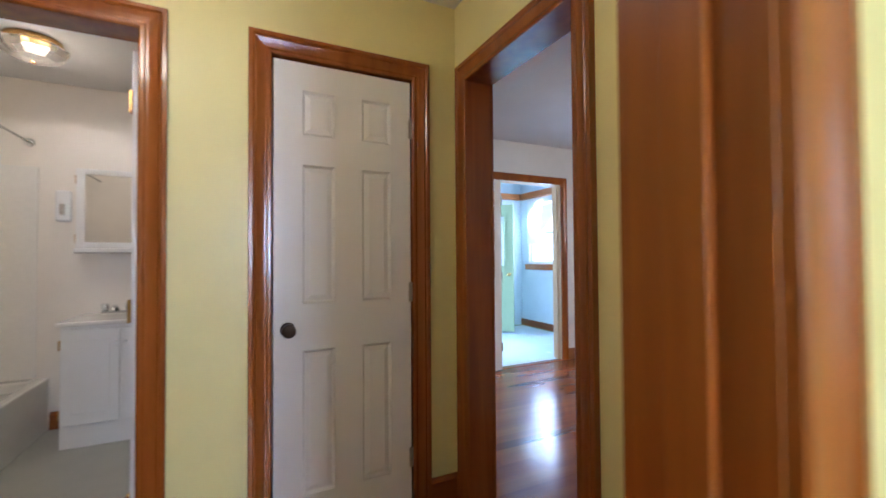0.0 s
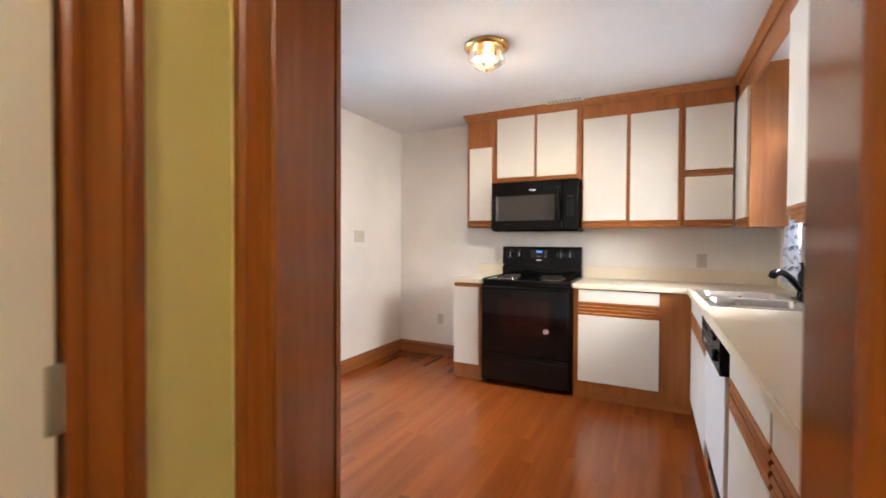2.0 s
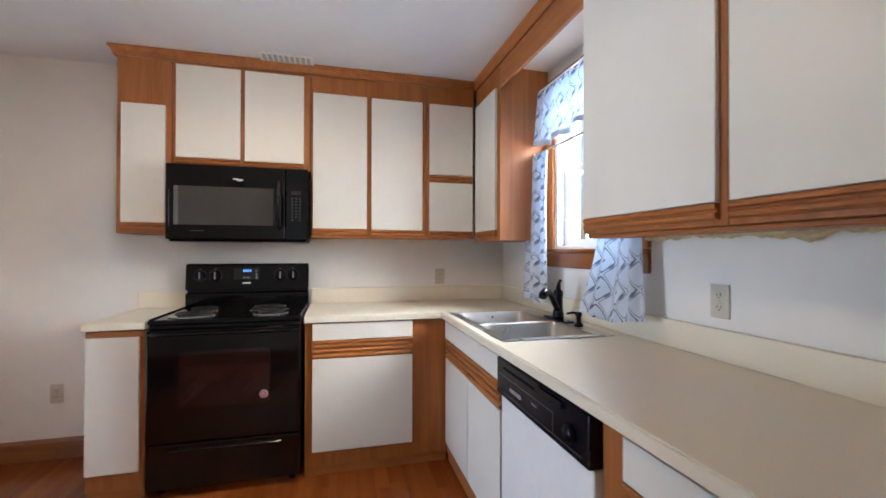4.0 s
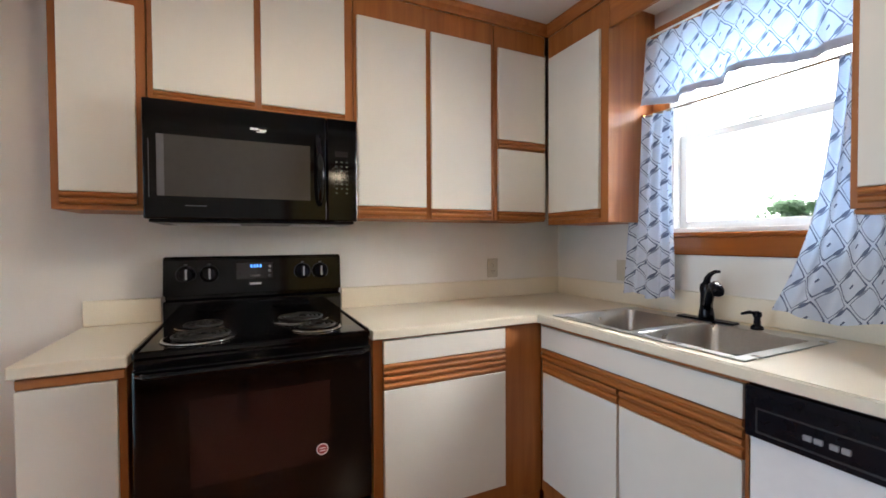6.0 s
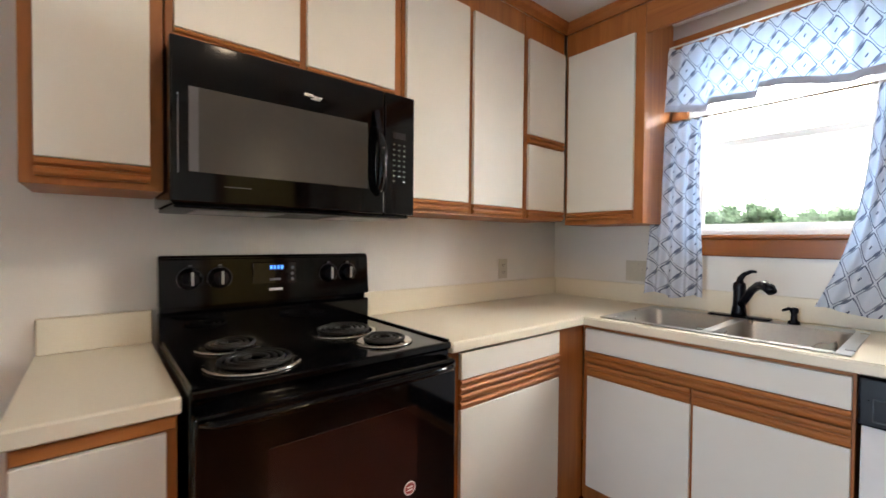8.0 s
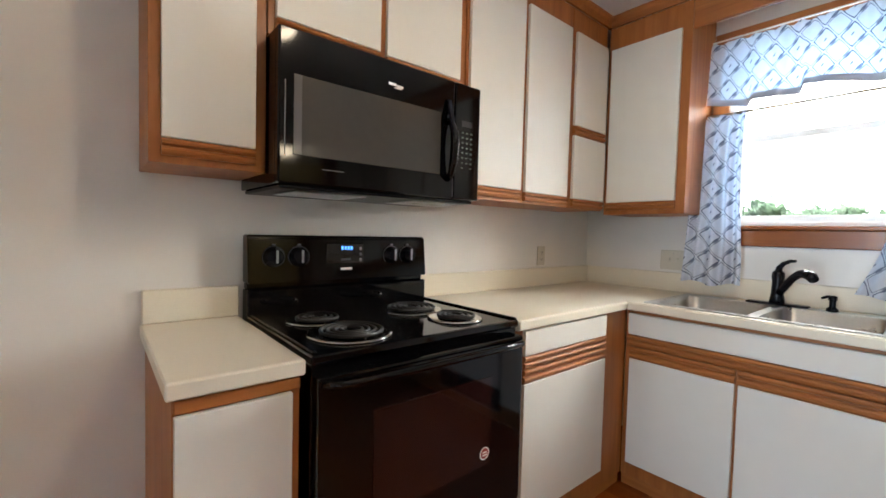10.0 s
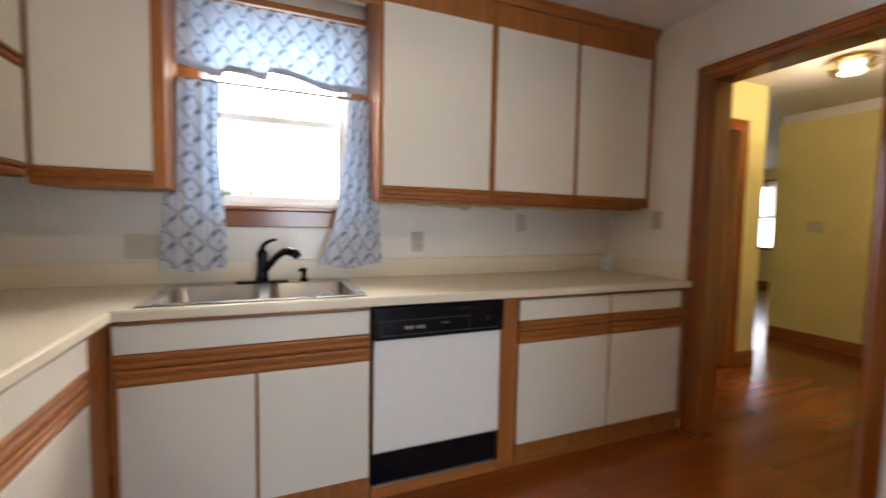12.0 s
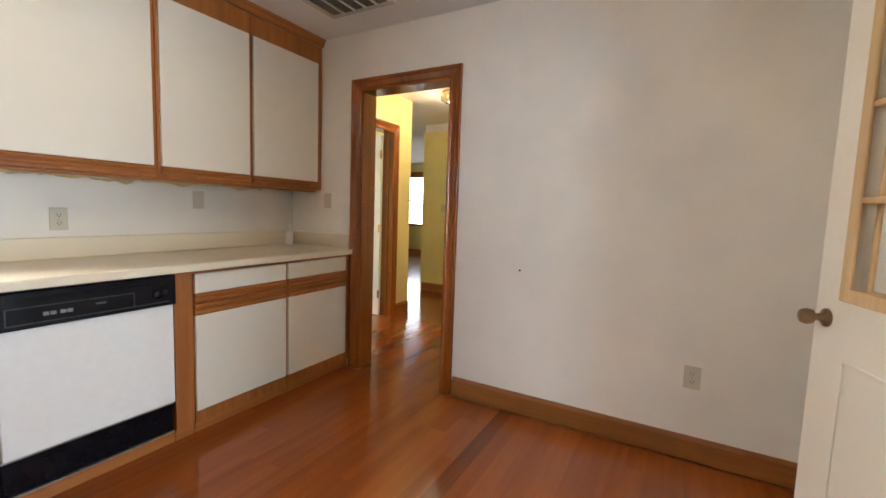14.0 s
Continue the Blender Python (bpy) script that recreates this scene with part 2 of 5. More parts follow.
def cloth_material():
    """White cotton with a printed ogee lattice in grey-blue, thin enough to glow in daylight."""
    m, nt, p = shader("printed_curtain_cotton")
    uv, sep = nt.nodes.new("ShaderNodeUVMap"), nt.nodes.new("ShaderNodeSeparateXYZ")
    nt.links.new(uv.outputs[0], sep.inputs[0])

    def op(kind, a, b=None):
        n = nt.nodes.new("ShaderNodeMath")
        n.operation = kind
        for k, v in enumerate((a, b)):
            if isinstance(v, bpy.types.NodeSocket):
                nt.links.new(v, n.inputs[k])
            elif v is not None:
                n.inputs[k].default_value = v
        return n.outputs[0]
    wob = op("MULTIPLY", op("SUBTRACT", noise_tex(nt, 9, 2, coords="UV"), 0.5), 0.004)
    ux = op("MULTIPLY", op("ADD", sep.outputs[0], wob), 2 * math.pi / 0.105)
    uz = op("MULTIPLY", op("ADD", sep.outputs[1], wob), 2 * math.pi / 0.125)
    uz = op("ADD", uz, op("MULTIPLY", op("SINE", op("MULTIPLY", ux, 2.0)), 0.10))

    def peak(a):
        """Between a cosine and a zigzag: pointed ogees with slightly rounded corners."""
        c = op("COSINE", a)
        return op("ADD", op("MULTIPLY", op("ARCSINE", op("MULTIPLY", c, 0.999)), 0.45), op("MULTIPLY", c, 0.30))
    v = op("ADD", peak(ux), peak(uz))
    # every ogee has its own outline, drawn with a brush that swells on one side
    swell = op("MAXIMUM", op("SINE", op("ADD", op("SUBTRACT", ux, uz), 0.7)), 0.0)
    line_a = op("LESS_THAN", op("ABSOLUTE", op("SUBTRACT", v, 0.22)), op("ADD", op("MULTIPLY", swell, 0.20), 0.11))
    line_b = op("LESS_THAN", op("ABSOLUTE", op("ADD", v, 0.26)), op("ADD", op("MULTIPLY", swell, 0.12), 0.08))
    core = op("MULTIPLY", op("GREATER_THAN", v, 1.72), op("GREATER_THAN", op("SINE", op("MULTIPLY", op("ADD", ux, uz), 0.5)), 0.0))
    shade = noise_tex(nt, 22, 2)
    ink = mixer(nt, shade, (0.04, 0.045, 0.085), (0.17, 0.185, 0.27))
    c = mixer(nt, op("MULTIPLY", shade, 0.5), (0.68, 0.69, 0.73), (0.50, 0.53, 0.61))
    c = mixer(nt, op("MULTIPLY", line_b, 0.75), c, ink)
    c = mixer(nt, op("MULTIPLY", op("MAXIMUM", line_a, core), 0.95), c, ink)
    nt.links.new(c, p.inputs["Base Color"])
    p.inputs["Roughness"].default_value = 0.85
    tr, mx = nt.nodes.new("ShaderNodeBsdfTranslucent"), nt.nodes.new("ShaderNodeMixShader")
    # Blue of the skylight behind the cloth is put into its translucent colour.
    blue = nt.nodes.new("ShaderNodeMix")
    blue.data_type, blue.blend_type = "RGBA", "MULTIPLY"
    blue.inputs[0].default_value, blue.inputs[7].default_value = 1.0, (0.42, 0.66, 1.0, 1)
    nt.links.new(c, blue.inputs[6])
    nt.links.new(blue.outputs[2], tr.inputs[0])
    mx.inputs[0].default_value = 0.13
    nt.links.new(p.outputs[0], mx.inputs[1])
    nt.links.new(tr.outputs[0], mx.inputs[2])
    nt.links.new(mx.outputs[0], nt.nodes["Material Output"].inputs[0])
    return m


curtain_cloth = cloth_material()
white_cloth = plain("white_sheer", (0.85, 0.87, 0.90), 0.9, transmission=0.35)


# ---- building helpers ----
def boxes(*dims, bevel=0.0, seg=1):
    """A bmesh of axis-aligned boxes, each x0, x1, y0, y1, z0, z1."""
    bm = bmesh.new()
    for x0, x1, y0, y1, z0, z1 in dims:
        m = Matrix.Translation(((x0 + x1) / 2, (y0 + y1) / 2, (z0 + z1) / 2)) @ Matrix.Diagonal((abs(x1 - x0), abs(y1 - y0), abs(z1 - z0), 1))
        bmesh.ops.create_cube(bm, size=1, matrix=m)
    if bevel:
        bmesh.ops.bevel(bm, geom=bm.edges[:], offset=bevel, segments=seg, affect="EDGES", profile=0.5)
    return bm


def lathe(profile, centre=(0, 0, 0), steps=24, axis="Z"):
    """A turned shape from (radius, height) pairs."""
    bm = bmesh.new()
    rings = []
    for r, h in profile:
        ring = []
        for k in range(steps):
            a = 2 * math.pi * k / steps
            c, s = max(r, 1e-4) * math.cos(a), max(r, 1e-4) * math.sin(a)
            q = {"Z": (c, s, h), "X": (h, c, s), "Y": (s, h, c)}[axis]
            ring.append(bm.verts.new([u + v for u, v in zip(q, centre)]))
        rings.append(ring)
    for a, b in zip(rings, rings[1:]):
        for k in range(steps):
            bm.faces.new((a[k], a[(k + 1) % steps], b[(k + 1) % steps], b[k]))
    for ring in (rings[0], rings[-1]):
        bm.faces.new(ring)
    bmesh.ops.recalc_face_normals(bm, faces=bm.faces[:])
    for f in bm.faces:
        f.smooth = len(f.verts) == 4
    return bm


def tube(points, radius, steps=10, closed=False):
    """A round bar along points; radius may be one number or one for each point."""
    bm = bmesh.new()
    pts = [Vector(p) for p in points]
    rings = []
    side = None
    for k, p in enumerate(pts):
        a = pts[k - 1] if k or closed else p
        b = pts[(k + 1) % len(pts)] if k + 1 < len(pts) or closed else p
        d = (b - a).normalized()
        if side is None:
            side = d.orthogonal().normalized()
        side = (side - d * side.dot(d)).normalized()
        up = d.cross(side)
        r = radius[k] if isinstance(radius, (list, tuple)) else radius
        rings.append([bm.verts.new(p + (side * math.cos(2 * math.pi * j / steps) + up * math.sin(2 * math.pi * j / steps)) * r) for j in range(steps)])
    n = len(rings)
    for k in range(n if closed else n - 1):
        a, b = rings[k], rings[(k + 1) % n]
        for j in range(steps):
            bm.faces.new((a[j], a[(j + 1) % steps], b[(j + 1) % steps], b[j]))
    if not closed:
        bm.faces.new(rings[0]), bm.faces.new(rings[-1])
    bmesh.ops.recalc_face_normals(bm, faces=bm.faces[:])
    for f in bm.faces:
        f.smooth = len(f.verts) == 4
    return bm


def to_mesh(name, bm, mats):
    me = bpy.data.meshes.new(name)
    bm.to_mesh(me)
    bm.free()
    for m in mats if isinstance(mats, (list, tuple)) else [mats]:
        me.materials.append(m)
    return me


def thing(name, place, label, category, group="", turn=0.0):
    """An Empty at a thing's base; its parts are children."""
    ob = tagged(new(name), label, category, group)
    ob.empty_display_size = 0.1
    ob.matrix_basis = pose(*place, 0, 0, turn)
    return ob


def part(name, bm, material, parent, label="", local=False):
    """One mesh under a thing or a part. Built in the room's coordinates unless local."""
    if not local:
        top = parent
        while top.parent:
            top = top.parent
        bmesh.ops.translate(bm, verts=bm.verts, vec=-Vector(top.location))
    ob = new(name, to_mesh(name, bm, material))
    ob.parent = parent
    return tagged(ob, label)


def solo(name, bm, material, label="", category="", kind="", group=""):
    """A thing or a piece of the setting that is one mesh."""
    zs = [v.co.z for v in bm.verts]
    c = sum((v.co for v in bm.verts), Vector()) / len(bm.verts)
    c.z = min(zs)
    bmesh.ops.translate(bm, verts=bm.verts, vec=-c)
    ob = new(name, to_mesh(name, bm, material))
    ob.location = c
    return tagged(ob, label, category, group, kind)


def wall(name, axis, a0, a1, f0, f1, z1, openings, mat_low, mat_high, label, z0=0.0):
    """A wall that runs along axis from a0 to a1, its faces at f0 < f1; openings are (start, end, bottom, top)."""
    dims, cur = [], a0
    for o0, o1, b, t in sorted(openings):
        dims.append((cur, o0, z0, z1))
        if b > z0:
            dims.append((o0, o1, z0, b))
        if t < z1:
            dims.append((o0, o1, t, z1))
        cur = o1
    dims.append((cur, a1, z0, z1))
    dims = [d for d in dims if d[1] - d[0] > 1e-4]
    bm = boxes(*[(p, q, f0, f1, r, s) if axis == "x" else (f0, f1, p, q, r, s) for p, q, r, s in dims])
    k = 1 if axis == "x" else 0
    for f in bm.faces:
        if f.normal[k] < -0.5:
            f.material_index = 1
    return solo(name, bm, [mat_high, mat_low], label, "wall", "structure")


CASING = [(0.0, 0.0), (0.0, 0.013), (0.006, 0.017), (0.016, 0.017), (0.022, 0.013), (0.030, 0.013), (0.044, 0.016), (0.060, 0.021), (0.066, 0.018), (0.074, 0.024), (0.088, 0.024), (0.090, 0.020), (0.090, 0.0)]


def casing(name, axis, a0, a1, top, face, out, material, label, bottom=0.0, width=0.09, sill=False):
    """Moulded, mitred trim round an opening on the wall face; out is +1 or -1, the way it stands off."""
    bm = bmesh.new()
    rows = []
    for w, t in CASING:
        w *= width / 0.09
        ring = [(a0 - w, bottom), (a0 - w, top + w), (a1 + w, top + w), (a1 + w, bottom)]
        f = face + out * t
        rows.append([bm.verts.new((a, f, z) if axis == "x" else (f, a, z)) for a, z in ring])
    for r, s in zip(rows, rows[1:]):
        for k in range(3):
            bm.faces.new((r[k], r[k + 1], s[k + 1], s[k]))
    bmesh.ops.recalc_face_normals(bm, faces=bm.faces[:])
    return solo(name, bm, material, label, "door casing", "structure")


def jamb(name, axis, a0, a1, top, f0, f1, material, label, stop=0.0):
    """The lining of a doorway, through the wall's thickness."""
    t = 0.018
    d = [(a0, a0 + t, 0, top - t), (a1 - t, a1, 0, top - t), (a0, a1, top - t, top)]
    if stop:
        d = d + [(a0 + t, a0 + t + 0.012, 0, top - t - 0.012), (a1 - t - 0.012, a1 - t, 0, top - t - 0.012)]
    dims = [(p, q, f0, f1, r, s) if k < 3 else (p, q, (f0 + f1) / 2 - 0.02, (f0 + f1) / 2 + 0.02, r, s) for k, (p, q, r, s) in enumerate(d)]
    if axis == "y":
        dims = [(c, d2, a, b, e, f) for a, b, c, d2, e, f in dims]
    return solo(name, boxes(*dims, bevel=0.0015), material, label, "door jamb", "structure")


def skirting(name, axis, a0, a1, face, out, material, label, height=0.125):
    prof = [(0.0, 0.0), (0.016, 0.0), (0.016, height - 0.022), (0.011, height - 0.010), (0.006, height), (0.0, height)]
    bm = bmesh.new()
    ends = [[bm.verts.new((a, face + out * t, z) if axis == "x" else (face + out * t, a, z)) for t, z in prof] for a in (a0, a1)]
    for k in range(len(prof)):
        j = (k + 1) % len(prof)
        bm.faces.new((ends[0][k], ends[0][j], ends[1][j], ends[1][k]))
    bm.faces.new(ends[0]), bm.faces.new(ends[1])
    bmesh.ops.recalc_face_normals(bm, faces=bm.faces[:])
    return solo(name, bm, material, label, "baseboard", "structure")


# ---- the house: walls, ceilings, openings ----
XW, XE, YN, H = -0.005, 3.435, 3.472, 2.475       # kitchen: west, east and north faces, ceiling
XH = -0.135                                       # hall face of the kitchen's west wall
YH, YS = 1.575, -0.02                             # hall: north and south faces
XF = -2.97                                        # the hall's far yellow wall
DW0, DW1, DTOP = 0.734, 1.447, 2.058              # doorway between hall and kitchen
WX0, WX1, WZ0, WZ1 = 1.90, 2.615, 1.30, 2.24      # sink window
ND0, ND1 = 1.36, 2.245                            # side door to the porch

wall("wall_kitchen_west", "y", YS - 0.10, 5.9, XH, XW, H, [(DW0 - 0.019, DW1 + 0.019, 0, DTOP + 0.019)], yellow_paint, white_paint, "white plaster kitchen wall, yellow on the hall side")
wall("wall_kitchen_east", "y", -0.16, YN + 0.14, XE, XE + 0.16, H, [], porch_paint, white_paint, "white plaster kitchen wall behind the stove").data.materials[1] = white_paint
wall("wall_kitchen_south", "x", XW, XE, -0.16, 0.0, H, [(WX0, WX1, WZ0, WZ1)], white_paint, white_paint, "white plaster wall with a window over the sink")
wall("wall_kitchen_north", "x", XW, XE, YN, YN + 0.14, H, [(ND0 - 0.019, ND1 + 0.019, 0, 2.054)], white_paint, porch_paint, "white plaster wall with a door to the porch")
wall("wall_hall_north", "x", -3.6, XH, YH, YH + 0.12, H, [(-2.169, -1.443, 0, DTOP + 0.019), (-1.024, -0.359, 0, DTOP + 0.019)], yellow_paint, bath_paint, "yellow hall wall with bathroom and closet doors")
wall("wall_hall_south", "x", -1.76, XH, YS - 0.12, YS, H, [(-1.419, -0.771, 0, DTOP + 0.019)], yellow_paint, yellow_paint, "yellow hall wall with a bedroom doorway")
wall("wall_hall_west", "y", -0.60, YH, XF - 0.12, XF, 2.37, [], white_paint, yellow_paint, "pale yellow wall at the end of the hall")
wall("wall_bedroom_west", "y", -3.3, YS - 0.12, -1.76, -1.64, H, [], yellow_paint, yellow_paint, "yellow bedroom wall")
wall("wall_bedroom_south", "x", -1.76, 0.035, -3.42, -3.3, H, [(-1.0, -0.15, 0.9, 2.1)], yellow_paint, yellow_paint, "yellow bedroom wall with a window")
wall("wall_bedroom_east", "y", -3.3, YS - 0.12, -0.085, 0.035, H, [], yellow_paint, white_paint, "yellow bedroom wall")
wall("wall_living_north", "x", -7.3, XF - 0.12, -0.57, -0.45, H, [], yellow_paint, yellow_paint, "yellow living room wall")
wall("wall_living_west", "y", -5.5, -0.45, -7.42, -7.3, H, [(-4.1, -2.75, 0.78, 2.15)], white_paint, yellow_paint, "yellow living room wall with a window")
wall("wall_living_south", "x", -7.3, -1.64, -5.62, -5.5, H, [], yellow_paint, yellow_paint, "plain living room wall")
wall("wall_living_east", "y", -5.5, -3.42, -1.76, -1.64, H, [], yellow_paint, yellow_paint, "plain living room wall")
wall("wall_bath_north", "x", -3.6, -1.30, 3.60, 3.72, H, [], bath_paint, bath_paint, "cream bathroom wall")
wall("wall_bath_east", "y", YH + 0.12, 3.60, -1.30, -1.18, H, [], bath_paint, bath_paint, "cream bathroom wall")
wall("wall_bath_west", "y", YH + 0.12, 3.60, -3.72, -3.60, H, [], bath_paint, bath_paint, "cream bathroom wall")
wall("wall_closet_back", "x", -1.18, XH, 2.3, 2.42, H, [], white_paint, white_paint, "plain closet wall")
wall("wall_porch_north", "x", XW, 3.40, 5.78, 5.9, 2.75, [(1.36, 2.22, 0, 2.06)], porch_paint, white_paint, "pale blue porch wall with an outside doorway")
wall("wall_porch_east", "y", YN + 0.14, 5.9, 3.40, 3.52, 2.75, [(4.72, 5.58, 1.08, 2.12)], porch_paint, white_paint, "pale blue porch wall with a bright window")

solo("ceiling_kitchen", boxes((XW, XE, 0, YN, H, H + 0.1)), ceiling_paint, "white textured kitchen ceiling", "ceiling", "structure")
solo("ceiling_hall", boxes((XF - 0.12, XH, YS, YH, H, H + 0.1), (-7.3, -1.76, -5.5, YS, H, H + 0.1), (-1.76, XH, -3.3, YS, H + 0.002, H + 0.1)), ceiling_paint, "white hall ceiling", "ceiling", "structure")
solo("ceiling_bath", boxes((-3.6, XH, YH + 0.12, 3.6, H, H + 0.1)), ceiling_paint, "white bathroom ceiling", "ceiling", "structure")
solo("ceiling_porch", boxes((XW, 3.52, YN + 0.14, 5.9, 2.62, 2.75)), ceiling_paint, "white porch ceiling", "ceiling", "structure")
solo("ceiling_cove", boxes((XF - 0.12, XF + 0.004, -0.57, YH, 2.371, H - 0.002)), ceiling_paint, "white band above the yellow wall", "trim", "structure")
solo("floor_slab", boxes((-7.4, 0.03, -5.6, YN + 0.03, -0.2, -0.022), (0.03, 3.45, -0.15, YN + 0.03, -0.2, -0.022)), base_wood_x, "subfloor", "floor", "structure")
solo("floor_bath", boxes((-3.6, XH, YH + 0.10, 3.6, -0.02, 0.002)), bath_floor_mat, "grey vinyl bathroom floor", "floor", "structure")
solo("floor_porch", boxes((XW, 3.40, YN + 0.03, 5.78, -0.2, -0.015)), porch_floor_mat, "pale blue glossy porch floor", "floor", "structure")
solo("door_threshold", boxes((ND0, ND1, YN - 0.02, YN + 0.04, -0.02, 0.006), bevel=0.003), trim_wood_x, "dark worn wooden threshold", "threshold", "structure")
solo("roof", boxes((-7.6, 0.05, -5.8, 6.3, 2.76, 2.9), (0.05, 3.9, -0.22, 6.3, 2.76, 2.9)), bark, "dark roof deck over the rooms", "roof", "structure")

# doorway between hall and kitchen
jamb("doorway_kitchen_jamb", "y", DW0 - 0.018, DW1 + 0.018, DTOP + 0.018, XH - 0.002, XW + 0.002, trim_wood, "red-brown varnished doorway lining")
casing("doorway_kitchen_casing", "y", DW0 - 0.014, DW1 - 0.003, DTOP + 0.002, XW, 1, trim_wood, "red-brown varnished moulded casing", width=0.085)
casing("doorway_hall_casing", "y", DW0, DW1, DTOP, XH, -1, trim_wood, "red-brown varnished moulded casing")
# bedroom doorway
jamb("doorway_bedroom_jamb", "x", -1.418, -0.772, DTOP + 0.018, YS - 0.122, YS + 0.002, trim_wood, "red-brown varnished doorway lining", 0.01)
casing("bedroom_hall_casing", "x", -1.40, -0.788, DTOP, YS, 1, trim_wood, "red-brown varnished moulded casing")
casing("bedroom_room_casing", "x", -1.40, -0.788, DTOP, YS - 0.12, -1, trim_wood, "red-brown varnished moulded casing", width=0.068)
# bathroom doorway and closet
jamb("doorway_bath_jamb", "x", -2.168, -1.444, DTOP + 0.018, YH - 0.002, YH + 0.122, trim_wood, "red-brown varnished doorway lining", 0.01)
casing("bath_hall_casing", "x", -2.15, -1.462, DTOP, YH, -1, trim_wood, "red-brown varnished moulded casing")
jamb("closet_jamb", "x", -1.023, -0.360, DTOP + 0.018, YH - 0.002, YH + 0.122, trim_wood, "red-brown varnished closet lining")
casing("closet_casing", "x", -1.005, -0.378, DTOP, YH, -1, trim_wood, "red-brown varnished moulded casing")
# porch doorway
jamb("porch_door_jamb", "x", ND0 - 0.018, ND1 + 0.018, 2.053, YN - 0.002, YN + 0.142, pale_wood, "bare pale pine doorway lining", 0.01)
casing("porch_kitchen_casing", "x", ND0, ND1, 2.035, YN, -1, trim_wood, "dark red-brown casing round the porch door", width=0.082)

skirting("baseboard_kitchen_west", "y", DW1 + 0.09, YN, XW, 1, base_wood_y, "orange-brown wooden baseboard")
skirting("baseboard_kitchen_north", "x", ND1 + 0.082, XE, YN, -1, base_wood_x, "orange-brown wooden baseboard")
skirting("baseboard_kitchen_north_west", "x", XW, ND0 - 0.082, YN, -1, base_wood_x, "orange-brown wooden baseboard")
skirting("baseboard_kitchen_east", "y", 2.52, YN, XE, -1, base_wood_y, "orange-brown wooden baseboard")
skirting("baseboard_hall_far", "y", -0.57, YH, XF, 1, base_wood_y, "orange-brown wooden baseboard")
skirting("baseboard_hall_south", "x", -1.76, -1.49, YS, 1, base_wood_x, "orange-brown wooden baseboard")
skirting("baseboard_hall_end", "y", YS - 0.12, YS, -1.76, -1, base_wood_y, "orange-brown wooden baseboard")
skirting("baseboard_hall_south_east", "x", -0.696, XH, YS, 1, base_wood_x, "orange-brown wooden baseboard")
skirting("baseboard_hall_corner", "x", -0.288, XH, YH, -1, trim_wood_x, "red-brown wooden baseboard")
skirting("baseboard_hall_between", "x", -1.37, -1.095, YH, -1, trim_wood_x, "red-brown wooden baseboard")
skirting("baseboard_hall_east", "y", YS, DW0 - 0.09, XH, -1, trim_wood_y, "red-brown wooden baseboard")
skirting("baseboard_living", "y", -5.5, -0.57, -7.3, 1, base_wood_y, "orange-brown wooden baseboard")
skirting("baseboard_bath_north", "x", -2.33, -2.152, 3.6, -1, trim_wood_x, "red-brown wooden baseboard")
skirting("baseboard_porch_east", "y", YN + 0.14, 5.78, 3.40, -1, trim_wood_y, "brick-red wooden baseboard", 0.11)
solo("porch_wall_plate", boxes((3.30, 3.40, YN + 0.14, 5.78, 2.20, 2.30), (XW, 3.30, 5.68, 5.78, 2.20, 2.30), bevel=0.006), oak_x, "orange-brown timber rail round the porch", "trim", "structure")


# ---- doors ----
def six_panel_door(name, place, turn, width, height, panels, material, label, knob_u, knob_mat, knob_z=0.90, side=-1):
    """A moulded door hung at its hinge: u runs from the hinge along the leaf, side is the shown face's way."""
    d = thing(name, place, label, "door", "", turn)
    t = 0.035
    cols = sorted({(p[0], p[1]) for p in panels})
    rows = sorted({(p[2], p[3]) for p in panels})
    us = [0.0] + [v for c in cols for v in c] + [width]
    zs = [0.008] + [v for r in rows for v in r] + [height]
    dims = [(0.001, width - 0.001, 0.012, t - 0.012, 0.009, height - 0.001)]
    for k in range(0, len(us), 2):
        dims.append((us[k], us[k + 1], 0, t, 0.008, height))
    for c in cols:
        for k in range(0, len(zs), 2):
            dims.append((c[0], c[1], 0.0004, t - 0.0004, zs[k], zs[k + 1]))
    part("leaf", boxes(*dims, bevel=0.0), material, d, local=True)
    for u0, u1, z0, z1 in panels:
        bm = bmesh.new()
        for f, o in ((0.012, -1), (t - 0.012, 1)):
            rings = []
            for inset, lift in ((0.0, 0.012), (0.006, 0.004), (0.012, 0.0), (0.034, 0.009)):
                rings.append([bm.verts.new((u, f + o * (lift if inset else 0.0115), z)) for u, z in ((u0 + inset, z0 + inset), (u1 - inset, z0 + inset), (u1 - inset, z1 - inset), (u0 + inset, z1 - inset))])
            for a, b in zip(rings, rings[1:]):
                for k in range(4):
                    bm.faces.new((a[k], a[(k + 1) % 4], b[(k + 1) % 4], b[k]))
            bm.faces.new(rings[-1])
        bmesh.ops.recalc_face_normals(bm, faces=bm.faces[:])
        part("raised_panel", bm, material, d, local=True)
    if knob_mat:
        f = 0 if side < 0 else t
        k = part("door_knob", lathe([(0.030, 0), (0.031, 0.004 * side), (0.024, 0.010 * side), (0.010, 0.014 * side), (0.010, 0.030 * side), (0.022, 0.036 * side), (0.029, 0.046 * side), (0.028, 0.058 * side), (0.018, 0.066 * side), (0.004, 0.068 * side)], (knob_u, f, knob_z), 24, "Y"), knob_mat, d, "round dark bronze knob", local=True)
    return d


